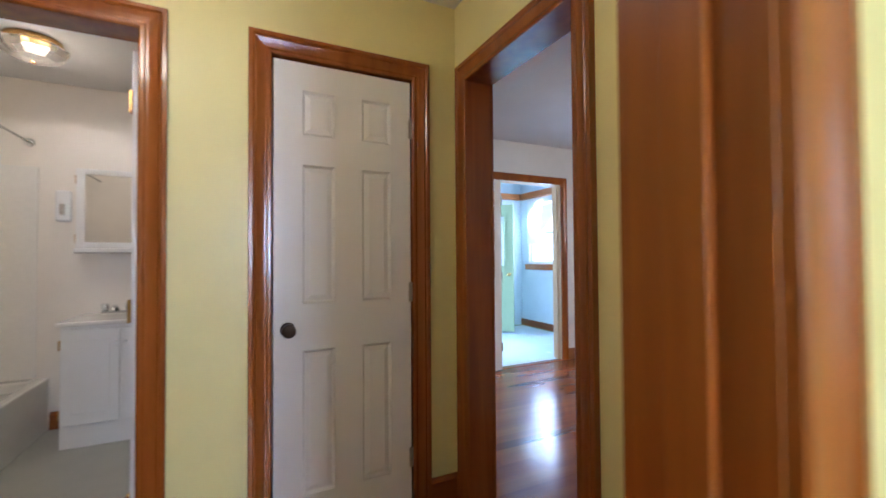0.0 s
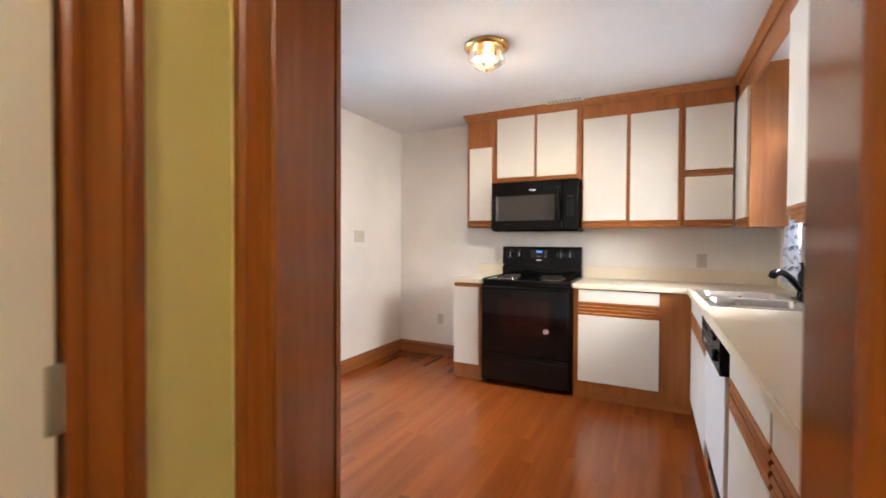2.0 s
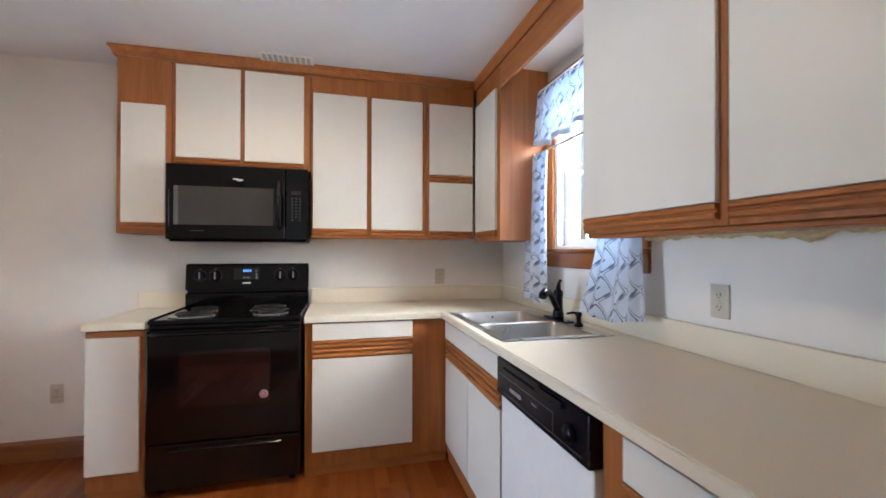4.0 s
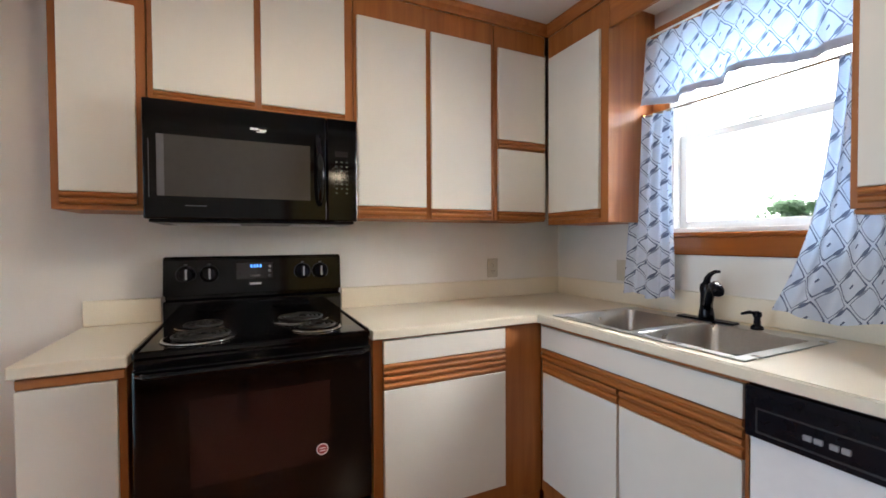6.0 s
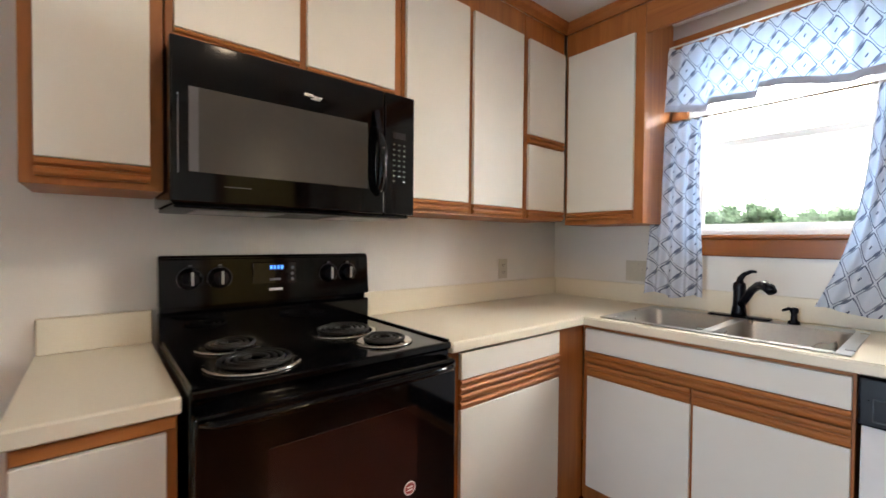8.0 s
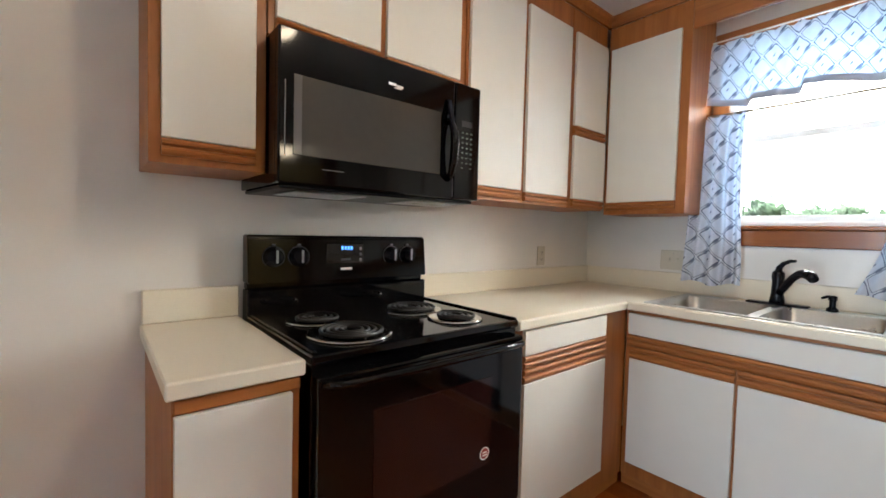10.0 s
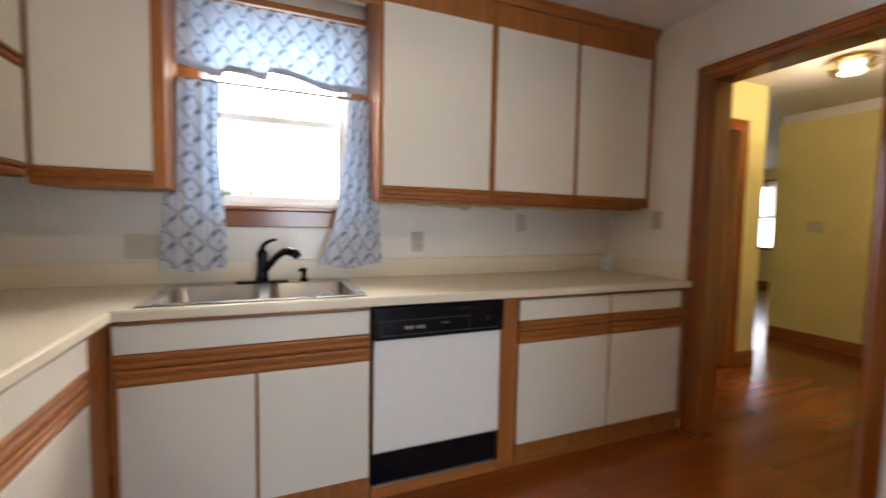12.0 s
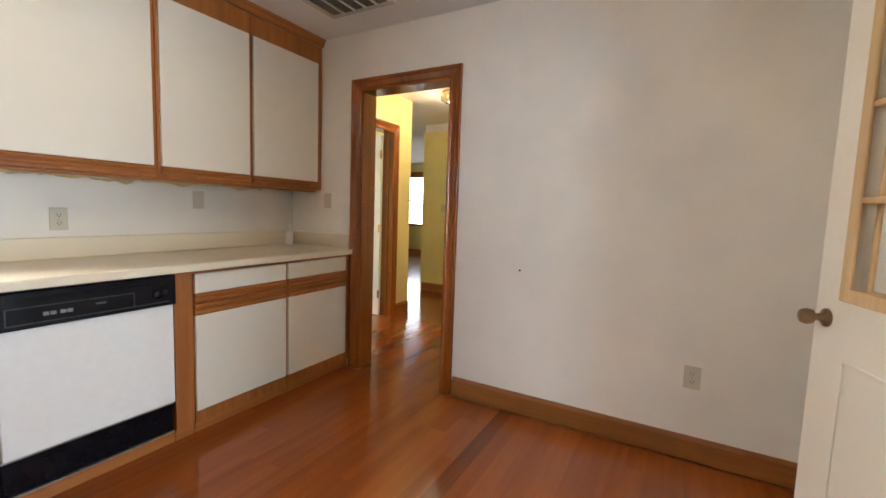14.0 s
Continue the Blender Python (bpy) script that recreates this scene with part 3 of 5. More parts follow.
def hinges(d, u, f, zs, material):
    for z in zs:
        part("hinge", boxes((u - 0.011, u + 0.011, f - 0.006, f + 0.006, z - 0.045, z + 0.045), bevel=0.002), material, d, "steel butt hinge", local=True)


PANELS = [(0.117, 0.255, 0.19, 0.805), (0.378, 0.516, 0.19, 0.805), (0.117, 0.255, 1.005, 1.605), (0.378, 0.516, 1.005, 1.605), (0.117, 0.255, 1.735, 1.93), (0.378, 0.516, 1.735, 1.93)]
closet = six_panel_door("closet_door", (-0.384, YH + 0.037, 0.0), 180, 0.615, 2.049, [(0.615 - b, 0.615 - a, c, e) for a, b, c, e in PANELS], door_paint, "closed white six-panel closet door with a dark knob", 0.558, bronze, 0.90, 1)
hinges(closet, 0.0, 0.037, (0.25, 1.036, 1.82), grey_metal)
bath_door = six_panel_door("bathroom_door", (-1.470, YH + 0.125, 0.0), 91, 0.66, 2.03, PANELS, door_paint, "white six-panel bathroom door standing open", 0.60, bronze, 0.90, 1)
hinges(bath_door, 0.0, 0.04, (0.25, 1.0, 1.82), brass)
bed_door = six_panel_door("bedroom_door", (-1.382, YS - 0.125, 0.0), -88, 0.60, 2.03, PANELS, door_paint, "white six-panel bedroom door standing open", 0.54, bronze, 0.90, 1)
hinges(bed_door, 0.0, 0.04, (0.25, 1.0, 1.82), brass)


def glazed_door(name, place, turn, width, height, material, label, lite, mullions, frame_mat, knob_mat, knob_u, panel_low=True):
    """An outside door: glass above with wooden beads, a plain panel below."""
    d = thing(name, place, label, "door", "", turn)
    t = 0.042
    u0, u1, z0, z1 = lite
    part("leaf", boxes((0, u0, 0, t, 0.01, height), (u1, width, 0, t, 0.01, height), (u0, u1, 0.0004, t - 0.0004, z1, height), (u0, u1, 0.0004, t - 0.0004, 0.01, z0), bevel=0.0), material, d, local=True)
    for f in (-0.012, t):
        part("glazing_frame", boxes((u0 - 0.03, u0 + 0.012, f, f + 0.012, z0 - 0.03, z1 + 0.03), (u1 - 0.012, u1 + 0.03, f, f + 0.012, z0 - 0.03, z1 + 0.03), (u0 + 0.012, u1 - 0.012, f, f + 0.012, z0 - 0.03, z0 + 0.012), (u0 + 0.012, u1 - 0.012, f, f + 0.012, z1 - 0.012, z1 + 0.03), bevel=0.003), frame_mat, d, "wooden glazing frame", local=True)
    nx, nz = mullions
    for k in range(1, nx):
        u = u0 + (u1 - u0) * k / nx
        part("glazing_bar", boxes((u - 0.009, u + 0.009, -0.006, t + 0.006, z0, z1), bevel=0.003), frame_mat, d, local=True)
    for k in range(1, nz):
        z = z0 + (z1 - z0) * k / nz
        part("glazing_bar", boxes((u0, u1, -0.007, t + 0.007, z - 0.009, z + 0.009), bevel=0.003), frame_mat, d, local=True)
    p = part("pane", boxes((u0, u1, t / 2 - 0.002, t / 2 + 0.002, z0, z1)), pane_glass, d, "clear glass", local=True)
    p.visible_shadow = False
    if panel_low:
        for s in (-1, 1):
            f = -0.004 if s < 0 else t
            part("panel_moulding", boxes((u0, u1, f, f + 0.004, 0.80, 0.812), (u0, u1, f, f + 0.004, 0.20, 0.212), (u0, u0 + 0.012, f, f + 0.004, 0.212, 0.80), (u1 - 0.012, u1, f, f + 0.004, 0.212, 0.80), bevel=0.0015), material, d, local=True)
    for s in (-1, 1):
        f = 0 if s < 0 else t
        part("door_knob", lathe([(0.031, 0), (0.030, 0.006 * s), (0.013, 0.012 * s), (0.012, 0.035 * s), (0.024, 0.042 * s), (0.027, 0.058 * s), (0.022, 0.072 * s), (0.004, 0.075 * s)], (knob_u, f, 0.92), 20, "Y"), knob_mat, d, "round worn bronze knob", local=True)
    return d


side_door = glazed_door("kitchen_side_door", (ND0 + 0.01, YN - 0.012, 0.0), 194.2, 0.86, 2.02, cream_door_paint, "cream outside door with wood-framed panes, standing wide open", (0.14, 0.705, 1.02, 1.86), (2, 3), pale_wood, plain("worn_bronze", (0.22, 0.15, 0.09), 0.35, 0.8), 0.80)
hinges(side_door, 0.0, 0.045, (0.25, 1.0, 1.80), grey_metal)
green_door = glazed_door("porch_outside_door", (2.20, 5.77, 0.0), -45, 0.84, 2.04, green_door_paint, "pale green half-glazed outside door standing open", (0.14, 0.70, 1.05, 1.86), (1, 1), green_door_paint, brass, 0.77)


# ---- windows ----
def sash_window(name, axis, a0, a1, f_in, z0, z1, depth, out, label, frame_mat, inner_wood, meet=None):
    """Double-hung window in its opening: frame, two sashes, panes; out is the way outdoors along the wall's normal."""
    c = ((a0 + a1) / 2, f_in, z0) if axis == "x" else (f_in, (a0 + a1) / 2, z0)
    w = thing(name, c, label, "window")
    w["kind"] = "structure"
    meet = meet or (z0 + z1) / 2

    def bx(*dims, bevel=0.002):
        o = []
        for p, q, d0, d1, r, s in dims:
            g0, g1 = sorted((f_in + out * d0, f_in + out * d1))
            o.append((p, q, g0, g1, r, s) if axis == "x" else (g0, g1, p, q, r, s))
        return boxes(*o, bevel=bevel)
    t = 0.02
    part("window_frame", bx((a0, a0 + t, 0.002, depth, z0, z1), (a1 - t, a1, 0.002, depth, z0, z1), (a0 + t, a1 - t, 0.002, depth, z1 - t, z1), (a0 + t, a1 - t, 0.002, depth, z0, z0 + t)), frame_mat, w)
    s = 0.034
    for nm, r0, r1, d0 in (("lower_sash", z0 + t, meet + 0.018, 0.05), ("upper_sash", meet - 0.018, z1 - t, 0.085)):
        b0, b1 = a0 + t, a1 - t
        sash = part(nm, bx((b0, b0 + s, d0, d0 + 0.03, r0, r1), (b1 - s, b1, d0, d0 + 0.03, r0, r1), (b0 + s, b1 - s, d0, d0 + 0.03, r1 - s, r1), (b0 + s, b1 - s, d0, d0 + 0.03, r0, r0 + s)), frame_mat, w, "white vinyl sash")
        g = part("pane", bx((b0 + s, b1 - s, d0 + 0.013, d0 + 0.017, r0 + s, r1 - s), bevel=0), pane_glass, sash, "clear glass")
        g.visible_shadow = False
    part("sash_lock", bx(((a0 + a1) / 2 - 0.03, (a0 + a1) / 2 + 0.03, 0.032, 0.05, meet + 0.018, meet + 0.03)), frame_mat, w)
    return w, bx


sink_window, sbx = sash_window("window_1", "x", WX0, WX1, 0.0, WZ0, WZ1, 0.16, -1, "white double-hung window over the sink", vinyl_white, trim_wood, 1.755)
part("head_casing", boxes((1.818, 2.697, 0.0, 0.02, 2.24, 2.33), bevel=0.003), oak_x, sink_window, "orange oak head casing")
part("side_casing", boxes((1.818, 1.898, 0.0, 0.02, 1.30, 2.24), bevel=0.003), oak_z, sink_window, "orange oak side casing")
part("side_casing", boxes((2.617, 2.697, 0.0, 0.02, 1.30, 2.24), bevel=0.003), oak_z, sink_window, "orange oak side casing")
part("window_apron", boxes((1.818, 2.697, 0.0, 0.022, 1.193, 1.278), (1.818, 2.697, 0.0, 0.04, 1.278, 1.298), bevel=0.004), trim_wood_x, sink_window, "dark red-brown sill and apron")
bed_window, _ = sash_window("window_2", "x", -1.0, -0.15, -3.3, 0.9, 2.1, 0.12, -1, "white double-hung bedroom window", vinyl_white, trim_wood)
casing("bedroom_window_casing", "x", -1.0, -0.15, 2.1, -3.3, 1, trim_wood, "red-brown window casing", 0.86)
living_window, _ = sash_window("window_3", "y", -4.1, -2.75, -7.3, 0.78, 2.15, 0.12, -1, "tall living room window with brown sashes", trim_wood, trim_wood)
casing("living_window_casing", "y", -4.1, -2.75, 2.15, -7.3, 1, trim_wood, "dark red-brown window casing", 0.7)
porch_window, _ = sash_window("window_4", "y", 4.72, 5.58, 3.40, 1.08, 2.12, 0.12, 1, "bright porch window", vinyl_white, trim_wood)
part("window_apron", boxes((3.37, 3.40, 4.66, 5.64, 0.98, 1.075), bevel=0.004), trim_wood_y, porch_window, "red-brown apron")


# ---- kitchen cabinets ----
# a run's own axes: u along the wall, d out from the wall, z up
def stove_run(u0, u1, d0, d1, z0, z1):
    return (XE - d1, XE - d0, u0, u1, z0, z1)


def sink_run(u0, u1, d0, d1, z0, z1):
    return (u0, u1, d0, d1, z0, z1)


def grain(run):
    return oak_y if run is stove_run else oak_x


def finger_pull(run, u0, u1, d, z0, z1):
    """A routed wooden pull strip: rounded lip over a hollow."""
    h = z1 - z0
    prof = [(0, 0), (0.010, 0), (0.017, h * 0.15), (0.019, h * 0.32), (0.015, h * 0.45), (0.008, h * 0.52), (0.008, h * 0.60), (0.018, h * 0.70), (0.020, h * 0.85), (0.016, h), (0, h)]
    bm = bmesh.new()
    ends = []
    for u in (u0, u1):
        ring = []
        for t, z in prof:
            q = run(u, u, d + t, d + t, z0 + z, z0 + z)
            ring.append(bm.verts.new((q[0], q[2], q[4])))
        ends.append(ring)
    for k in range(len(prof)):
        j = (k + 1) % len(prof)
        bm.faces.new((ends[0][k], ends[0][j], ends[1][j], ends[1][k]))
    bm.faces.new(ends[0]), bm.faces.new(ends[1])
    bmesh.ops.recalc_face_normals(bm, faces=bm.faces[:])
    return bm


def base_of(run, u0, u1, d):
    q = run(u0, u1, 0, d, 0, 0)
    return ((q[0] + q[1]) / 2, (q[2] + q[3]) / 2, 0)


def base_cabinet(run, u0, u1, depth, drawers, doors, label, pulls=(0.642, 0.752), top=0.872, drawer_z=(0.756, 0.857), door_z=(0.125, 0.638), rail=None):
    """A floor unit: wooden body and plinth, white laminate drawer and door fronts, routed pull strips."""
    c = thing("base_cabinet", base_of(run, u0, u1, depth), label, "cabinet", "kitchen base cabinets")
    part("body", boxes(run(u0 + 0.0015, u1 - 0.0015, 0.004, depth, 0.0555, top), bevel=0.0015), oak_z, c, "orange oak carcass")
    if top < 0.87:
        part("front_rail", boxes(run(u0 + 0.0015, u1 - 0.0015, depth - 0.015, depth, top + 0.0005, 0.872), bevel=0.001), grain(run), c, "oak front rail")
    part("plinth", boxes(run(u0 + 0.0015, u1 - 0.0015, 0.02, depth - 0.010, 0.0, 0.055), bevel=0.001), grain(run), c, "orange oak plinth")
    for a, b in drawers:
        part("drawer_front", boxes(run(a, b, depth + 0.0005, depth + 0.017, *drawer_z), bevel=0.0015), laminate, c, "white laminate drawer front")
    for a, b in (drawers if pulls else ()):
        zm = (pulls[0] + pulls[1]) / 2
        part("finger_pull", finger_pull(run, a, b, depth + 0.0004, zm + 0.002, pulls[1]), grain(run), c, "routed oak pull strip")
    for a, b in doors:
        dr = part("door", boxes(run(a, b, depth + 0.0005, depth + 0.017, *door_z), bevel=0.0015), laminate, c, "white laminate door")
        if pulls:
            part("finger_pull", finger_pull(run, a, b, depth + 0.0004, pulls[0] - 0.004, (pulls[0] + pulls[1]) / 2 - 0.001), grain(run), dr, "routed oak pull strip")
    if rail:
        part("top_rail", boxes(run(u0 + 0.003, u1 - 0.003, depth + 0.0004, depth + 0.012, *rail), bevel=0.003), grain(run), c, "oak top rail")
    return c


def wall_cabinet(run, u0, u1, depth, z0, z1, doors, label, pull=0.045):
    """A hanging unit: wooden body, white laminate doors, routed pull strip under each door."""
    c = thing("wall_cabinet", (base_of(run, u0, u1, depth)[0], base_of(run, u0, u1, depth)[1], z0), label, "cabinet", "kitchen wall cabinets")
    part("body", boxes(run(u0 + 0.0015, u1 - 0.0015, 0.004, depth, z0, z1), bevel=0.0015), oak_z, c, "orange oak carcass")
    for a, b, r, s in doors:
        dr = part("door", boxes(run(a, b, depth + 0.0005, depth + 0.017, r, s), bevel=0.0015), laminate, c, "white laminate door")
        if pull:
            part("finger_pull", finger_pull(run, a, b, depth + 0.0004, r - pull, r - 0.003), grain(run), dr, "routed oak pull strip")
    return c


SD, TD = 0.620, 0.605   # depth of the base bodies: sink run, stove run
US, UT = 0.324, 0.290   # depth of the wall units
CT = 0.914

base_cabinet(stove_run, 2.245, 2.51, TD, [], [(2.268, 2.506)], "narrow oak and white base cabinet beside the stove", pulls=None, door_z=(0.145, 0.838), rail=(0.842, 0.871))
base_cabinet(stove_run, 0.6205, 1.455, TD, [(0.838, 1.413)], [(0.838, 1.413)], "oak and white base cabinet with a drawer beside the stove", drawer_z=(0.775, 0.868), pulls=(0.672, 0.772), door_z=(0.142, 0.668))
base_cabinet(sink_run, 1.912, 2.8295, SD, [(1.922, 2.812)], [(1.922, 2.354), (2.366, 2.800)], "oak and white sink cabinet with two doors", top=0.73)
base_cabinet(sink_run, 1.176, 1.272, SD, [], [], "plain oak filler panel beside the dishwasher", pulls=None)
base_cabinet(sink_run, 0.588, 1.176, SD, [(0.600, 1.174)], [(0.600, 1.174)], "oak and white base cabinet with one drawer")
base_cabinet(sink_run, XW + 0.004, 0.588, SD, [(0.050, 0.580)], [(0.050, 0.580)], "oak and white base cabinet at the doorway")

ZB, ZT = 1.372, 2.42
wall_cabinet(stove_run, 2.235, 2.523, UT, ZB + 0.014, ZT, [(2.268, 2.494, 1.451, 2.146)], "narrow oak and white wall cabinet")
wall_cabinet(stove_run, 1.448, 2.234, UT, 1.795, ZT, [(1.860, 2.212, 1.846, 2.400), (1.488, 1.834, 1.840, 2.398)], "oak and white wall cabinet above the microwave", pull=0.038)
wall_cabinet(stove_run, 0.690, 1.447, UT, ZB, ZT, [(1.090, 1.431, 1.431, 2.302), (0.716, 1.060, 1.427, 2.300)], "tall oak and white wall cabinet with two doors")
wall_cabinet(stove_run, 0.345, 0.689, UT, ZB, ZT, [(0.356, 0.667, 1.812, 2.298), (0.356, 0.667, 1.424, 1.758)], "oak and white corner wall cabinet with two small doors")
wall_cabinet(sink_run, 2.700, XE - UT - 0.001, US, 1.352, ZT, [(2.746, 3.120, 1.420, 2.290)], "oak and white wall cabinet beside the window")
wall_cabinet(sink_run, 1.180, 1.815, US, 1.352, ZT, [(1.203, 1.792, 1.412, 2.288)], "oak and white wall cabinet beside the window")
wall_cabinet(sink_run, 0.612, 1.180, US, 1.352, ZT, [(0.634, 1.164, 1.412, 2.288)], "oak and white wall cabinet over the worktop")
wall_cabinet(sink_run, XW + 0.004, 0.612, US, 1.352, ZT, [(0.052, 0.604, 1.412, 2.288)], "oak and white wall cabinet at the doorway")
solo("window_valance_board", boxes((1.816, 2.699, US - 0.02, US, 2.275, ZT), bevel=0.002), oak_x, "orange oak board bridging the cabinets over the window", "trim", "structure")
solo("window_alcove_top", boxes((1.818, 2.697, 0.004, US - 0.021, 2.405, 2.418)), white_paint, "cream board above the window", "trim", "structure")


def crown():
    """Cornice on top of the wall units, mitred in the corner."""
    prof = [(0, 0), (0.012, 0.0), (0.016, 0.010), (0.022, 0.030), (0.034, 0.042), (0.036, 0.0545), (0, 0.0545)]
    bm = bmesh.new()
    rows = []
    for t, z in prof:
        y, x = US + t, XE - UT - t
        rows.append([bm.verts.new(q) for q in ((XW + 0.002, y, ZT + z), (x, y, ZT + z), (x, 2.524 + t, ZT + z), (XE - 0.003, 2.524 + t, ZT + z))])
    for a, b in zip(rows, rows[1:]):
        for k in range(3):
            bm.faces.new((a[k], a[k + 1], b[k + 1], b[k]))
    bmesh.ops.recalc_face_normals(bm, faces=bm.faces[:])
    return bm


solo("cabinet_cornice", crown(), oak_x, "orange oak cornice along the wall cabinets", "trim", "structure")


# ---- worktops ----
def worktop():
    c = thing("worktop", (2.0, 0.3, 0.876), "cream laminate L-shaped worktop with an upstand", "worktop")
    sx0, sx1, sy0, sy1 = 1.945, 2.732, 0.115, 0.600
    z0 = 0.876
    slab = boxes((XW + 0.004, sx0, 0.004, 0.657, z0, CT), (sx1, 2.811, 0.004, 0.657, z0, CT), (sx0, sx1, 0.004, sy0, z0, CT), (sx0, sx1, sy1, 0.657, z0, CT), (2.811, XE - 0.004, 0.004, 1.458, z0, CT))
    bmesh.ops.remove_doubles(slab, verts=slab.verts, dist=1e-5)
    part("slab", slab, counter_mat, c)
    part("front_edge", boxes((XW + 0.004, 2.811, 0.6572, 0.6640, z0 + 0.002, CT - 0.003), bevel=0.0025), counter_mat, c)
    part("front_edge", boxes((2.8040, 2.8108, 0.6645, 1.458, z0 + 0.002, CT - 0.003), bevel=0.0025), counter_mat, c)
    part("upstand", boxes((XW + 0.024, XE - 0.022, 0.003, 0.021, CT + 0.0005, 1.022), bevel=0.003), counter_mat, c)
    part("upstand", boxes((XE - 0.021, XE - 0.003, 0.003, 1.455, CT + 0.0005, 1.022), bevel=0.003), counter_mat, c)
    part("upstand", boxes((XW + 0.0035, XW + 0.0215, 0.003, 0.620, CT + 0.0005, 1.022), bevel=0.003), counter_mat, c)
    # Dark strip drawn for the shaded line below the worktop's front edge.
    part("under_edge", boxes((0.04, 2.80, 0.630, 0.640, 0.8725, 0.8755), (2.822, 2.832, 0.64, 1.455, 0.8725, 0.8755)), trim_wood_x, c, "dark wood strip standing in for shade under the worktop")
    return c


worktop()
small_top = thing("worktop", (3.1, 2.38, 0.876), "short cream laminate worktop beside the stove", "worktop")
part("slab", boxes((2.806, XE - 0.004, 2.240, 2.522, 0.876, CT), bevel=0.004), counter_mat, small_top)
part("upstand", boxes((XE - 0.021, XE - 0.003, 2.240, 2.518, CT + 0.0005, 1.022), bevel=0.004), counter_mat, small_top)


# ---- sink and tap ----
def bowl(bm, x0, x1, y0, y1, top, deep):
    """A sheet-steel bowl with sloping sides and rounded corners."""
    rings = []
    for inset, z, r in ((0.0, top, 0.05), (0.004, top - 0.006, 0.05), (0.012, top - deep * 0.7, 0.05), (0.03, top - deep * 0.95, 0.045), (0.055, top - deep, 0.035)):
        ring = []
        for cx, cy, a0 in ((x1 - inset - r, y1 - inset - r, 0), (x0 + inset + r, y1 - inset - r, 90), (x0 + inset + r, y0 + inset + r, 180), (x1 - inset - r, y0 + inset + r, 270)):
            for k in range(6):
                a = radians(a0 + 18 * k)
                ring.append(bm.verts.new((cx + r * math.cos(a), cy + r * math.sin(a), z)))
        rings.append(ring)
    for a, b in zip(rings, rings[1:]):
        for k in range(len(a)):
            bm.faces.new((a[k], b[k], b[(k + 1) % len(a)], a[(k + 1) % len(a)]))
    bm.faces.new(rings[-1])
    return rings[0]


def kitchen_sink():
    s = thing("kitchen_sink", (2.338, 0.36, CT), "stainless steel double-bowl sink let into the worktop", "sink")
    x0, x1, y0, y1 = 1.926, 2.750, 0.095, 0.622
    zt = CT + 0.006
    for a, b, nm in ((1.965, 2.315, "bowl"), (2.350, 2.712, "bowl")):
        bm = bmesh.new()
        bowl(bm, a, b, 0.175, 0.590, zt - 0.0005, 0.15)
        for f in bm.faces:
            f.smooth = True
        part(nm, bm, steel, s, "brushed steel bowl")
        part("strainer", lathe([(0.042, 0.0), (0.044, 0.002), (0.036, 0.003), (0.030, -0.002), (0.002, -0.002)], ((a + b) / 2, 0.38, zt - 0.150), 24), chrome, s, "chrome strainer")
    part("rim", boxes((x0, 1.967, y0, y1, CT + 0.001, zt), (2.313, 2.352, 0.177, 0.588, CT + 0.001, zt), (2.710, x1, y0, y1, CT + 0.001, zt), (1.967, 2.710, y0, 0.177, CT + 0.001, zt), (1.967, 2.710, 0.588, y1, CT + 0.001, zt), bevel=0.0022), steel, s, "brushed steel rim")
    return s


kitchen_sink()


def tap():
    t = thing("kitchen_tap", (2.345, 0.135, CT + 0.006), "black pull-out kitchen tap with a lever on top", "tap")
    z = CT + 0.0065
    part("base_plate", boxes((2.225, 2.465, 0.108, 0.162, z, z + 0.010), bevel=0.006, seg=2), black_plastic, t)
    part("body", lathe([(0.030, 0), (0.029, 0.02), (0.024, 0.05), (0.023, 0.105), (0.026, 0.125), (0.024, 0.145), (0.012, 0.155)], (2.345, 0.135, z + 0.010), 20), black_plastic, t)
    part("spout", tube([(2.335, 0.145, z + 0.06), (2.310, 0.175, z + 0.095), (2.280, 0.210, z + 0.135), (2.250, 0.245, z + 0.160), (2.222, 0.275, z + 0.165), (2.200, 0.298, z + 0.155), (2.190, 0.308, z + 0.142)], [0.017, 0.017, 0.016, 0.017, 0.021, 0.022, 0.018], 14), black_plastic, t)
    part("lever", tube([(2.345, 0.135, z + 0.155), (2.342, 0.135, z + 0.178), (2.326, 0.142, z + 0.198), (2.298, 0.152, z + 0.212), (2.278, 0.158, z + 0.213)], [0.015, 0.013, 0.010, 0.008, 0.006], 12), black_plastic, t)
    return t


tap()
disp = thing("soap_dispenser", (2.150, 0.135, CT + 0.006), "black built-in soap pump behind the sink", "soap dispenser")
part("collar", lathe([(0.022, 0), (0.020, 0.012), (0.012, 0.018), (0.011, 0.045), (0.015, 0.050), (0.015, 0.066), (0.006, 0.070)], (2.150, 0.135, CT + 0.0065), 18), black_plastic, disp)
part("nozzle", tube([(2.150, 0.135, CT + 0.066), (2.165, 0.155, CT + 0.072), (2.178, 0.185, CT + 0.066)], [0.008, 0.007, 0.005], 10), black_plastic, disp)

soap = thing("soap_bottle", (0.105, 0.085, CT), "small clear bottle with a white pump cap", "bottle")
part("bottle", lathe([(0.027, 0.001), (0.030, 0.007), (0.031, 0.085), (0.026, 0.100), (0.013, 0.110)], (0.105, 0.085, CT), 18), white_plastic, soap, "cloudy plastic bottle")
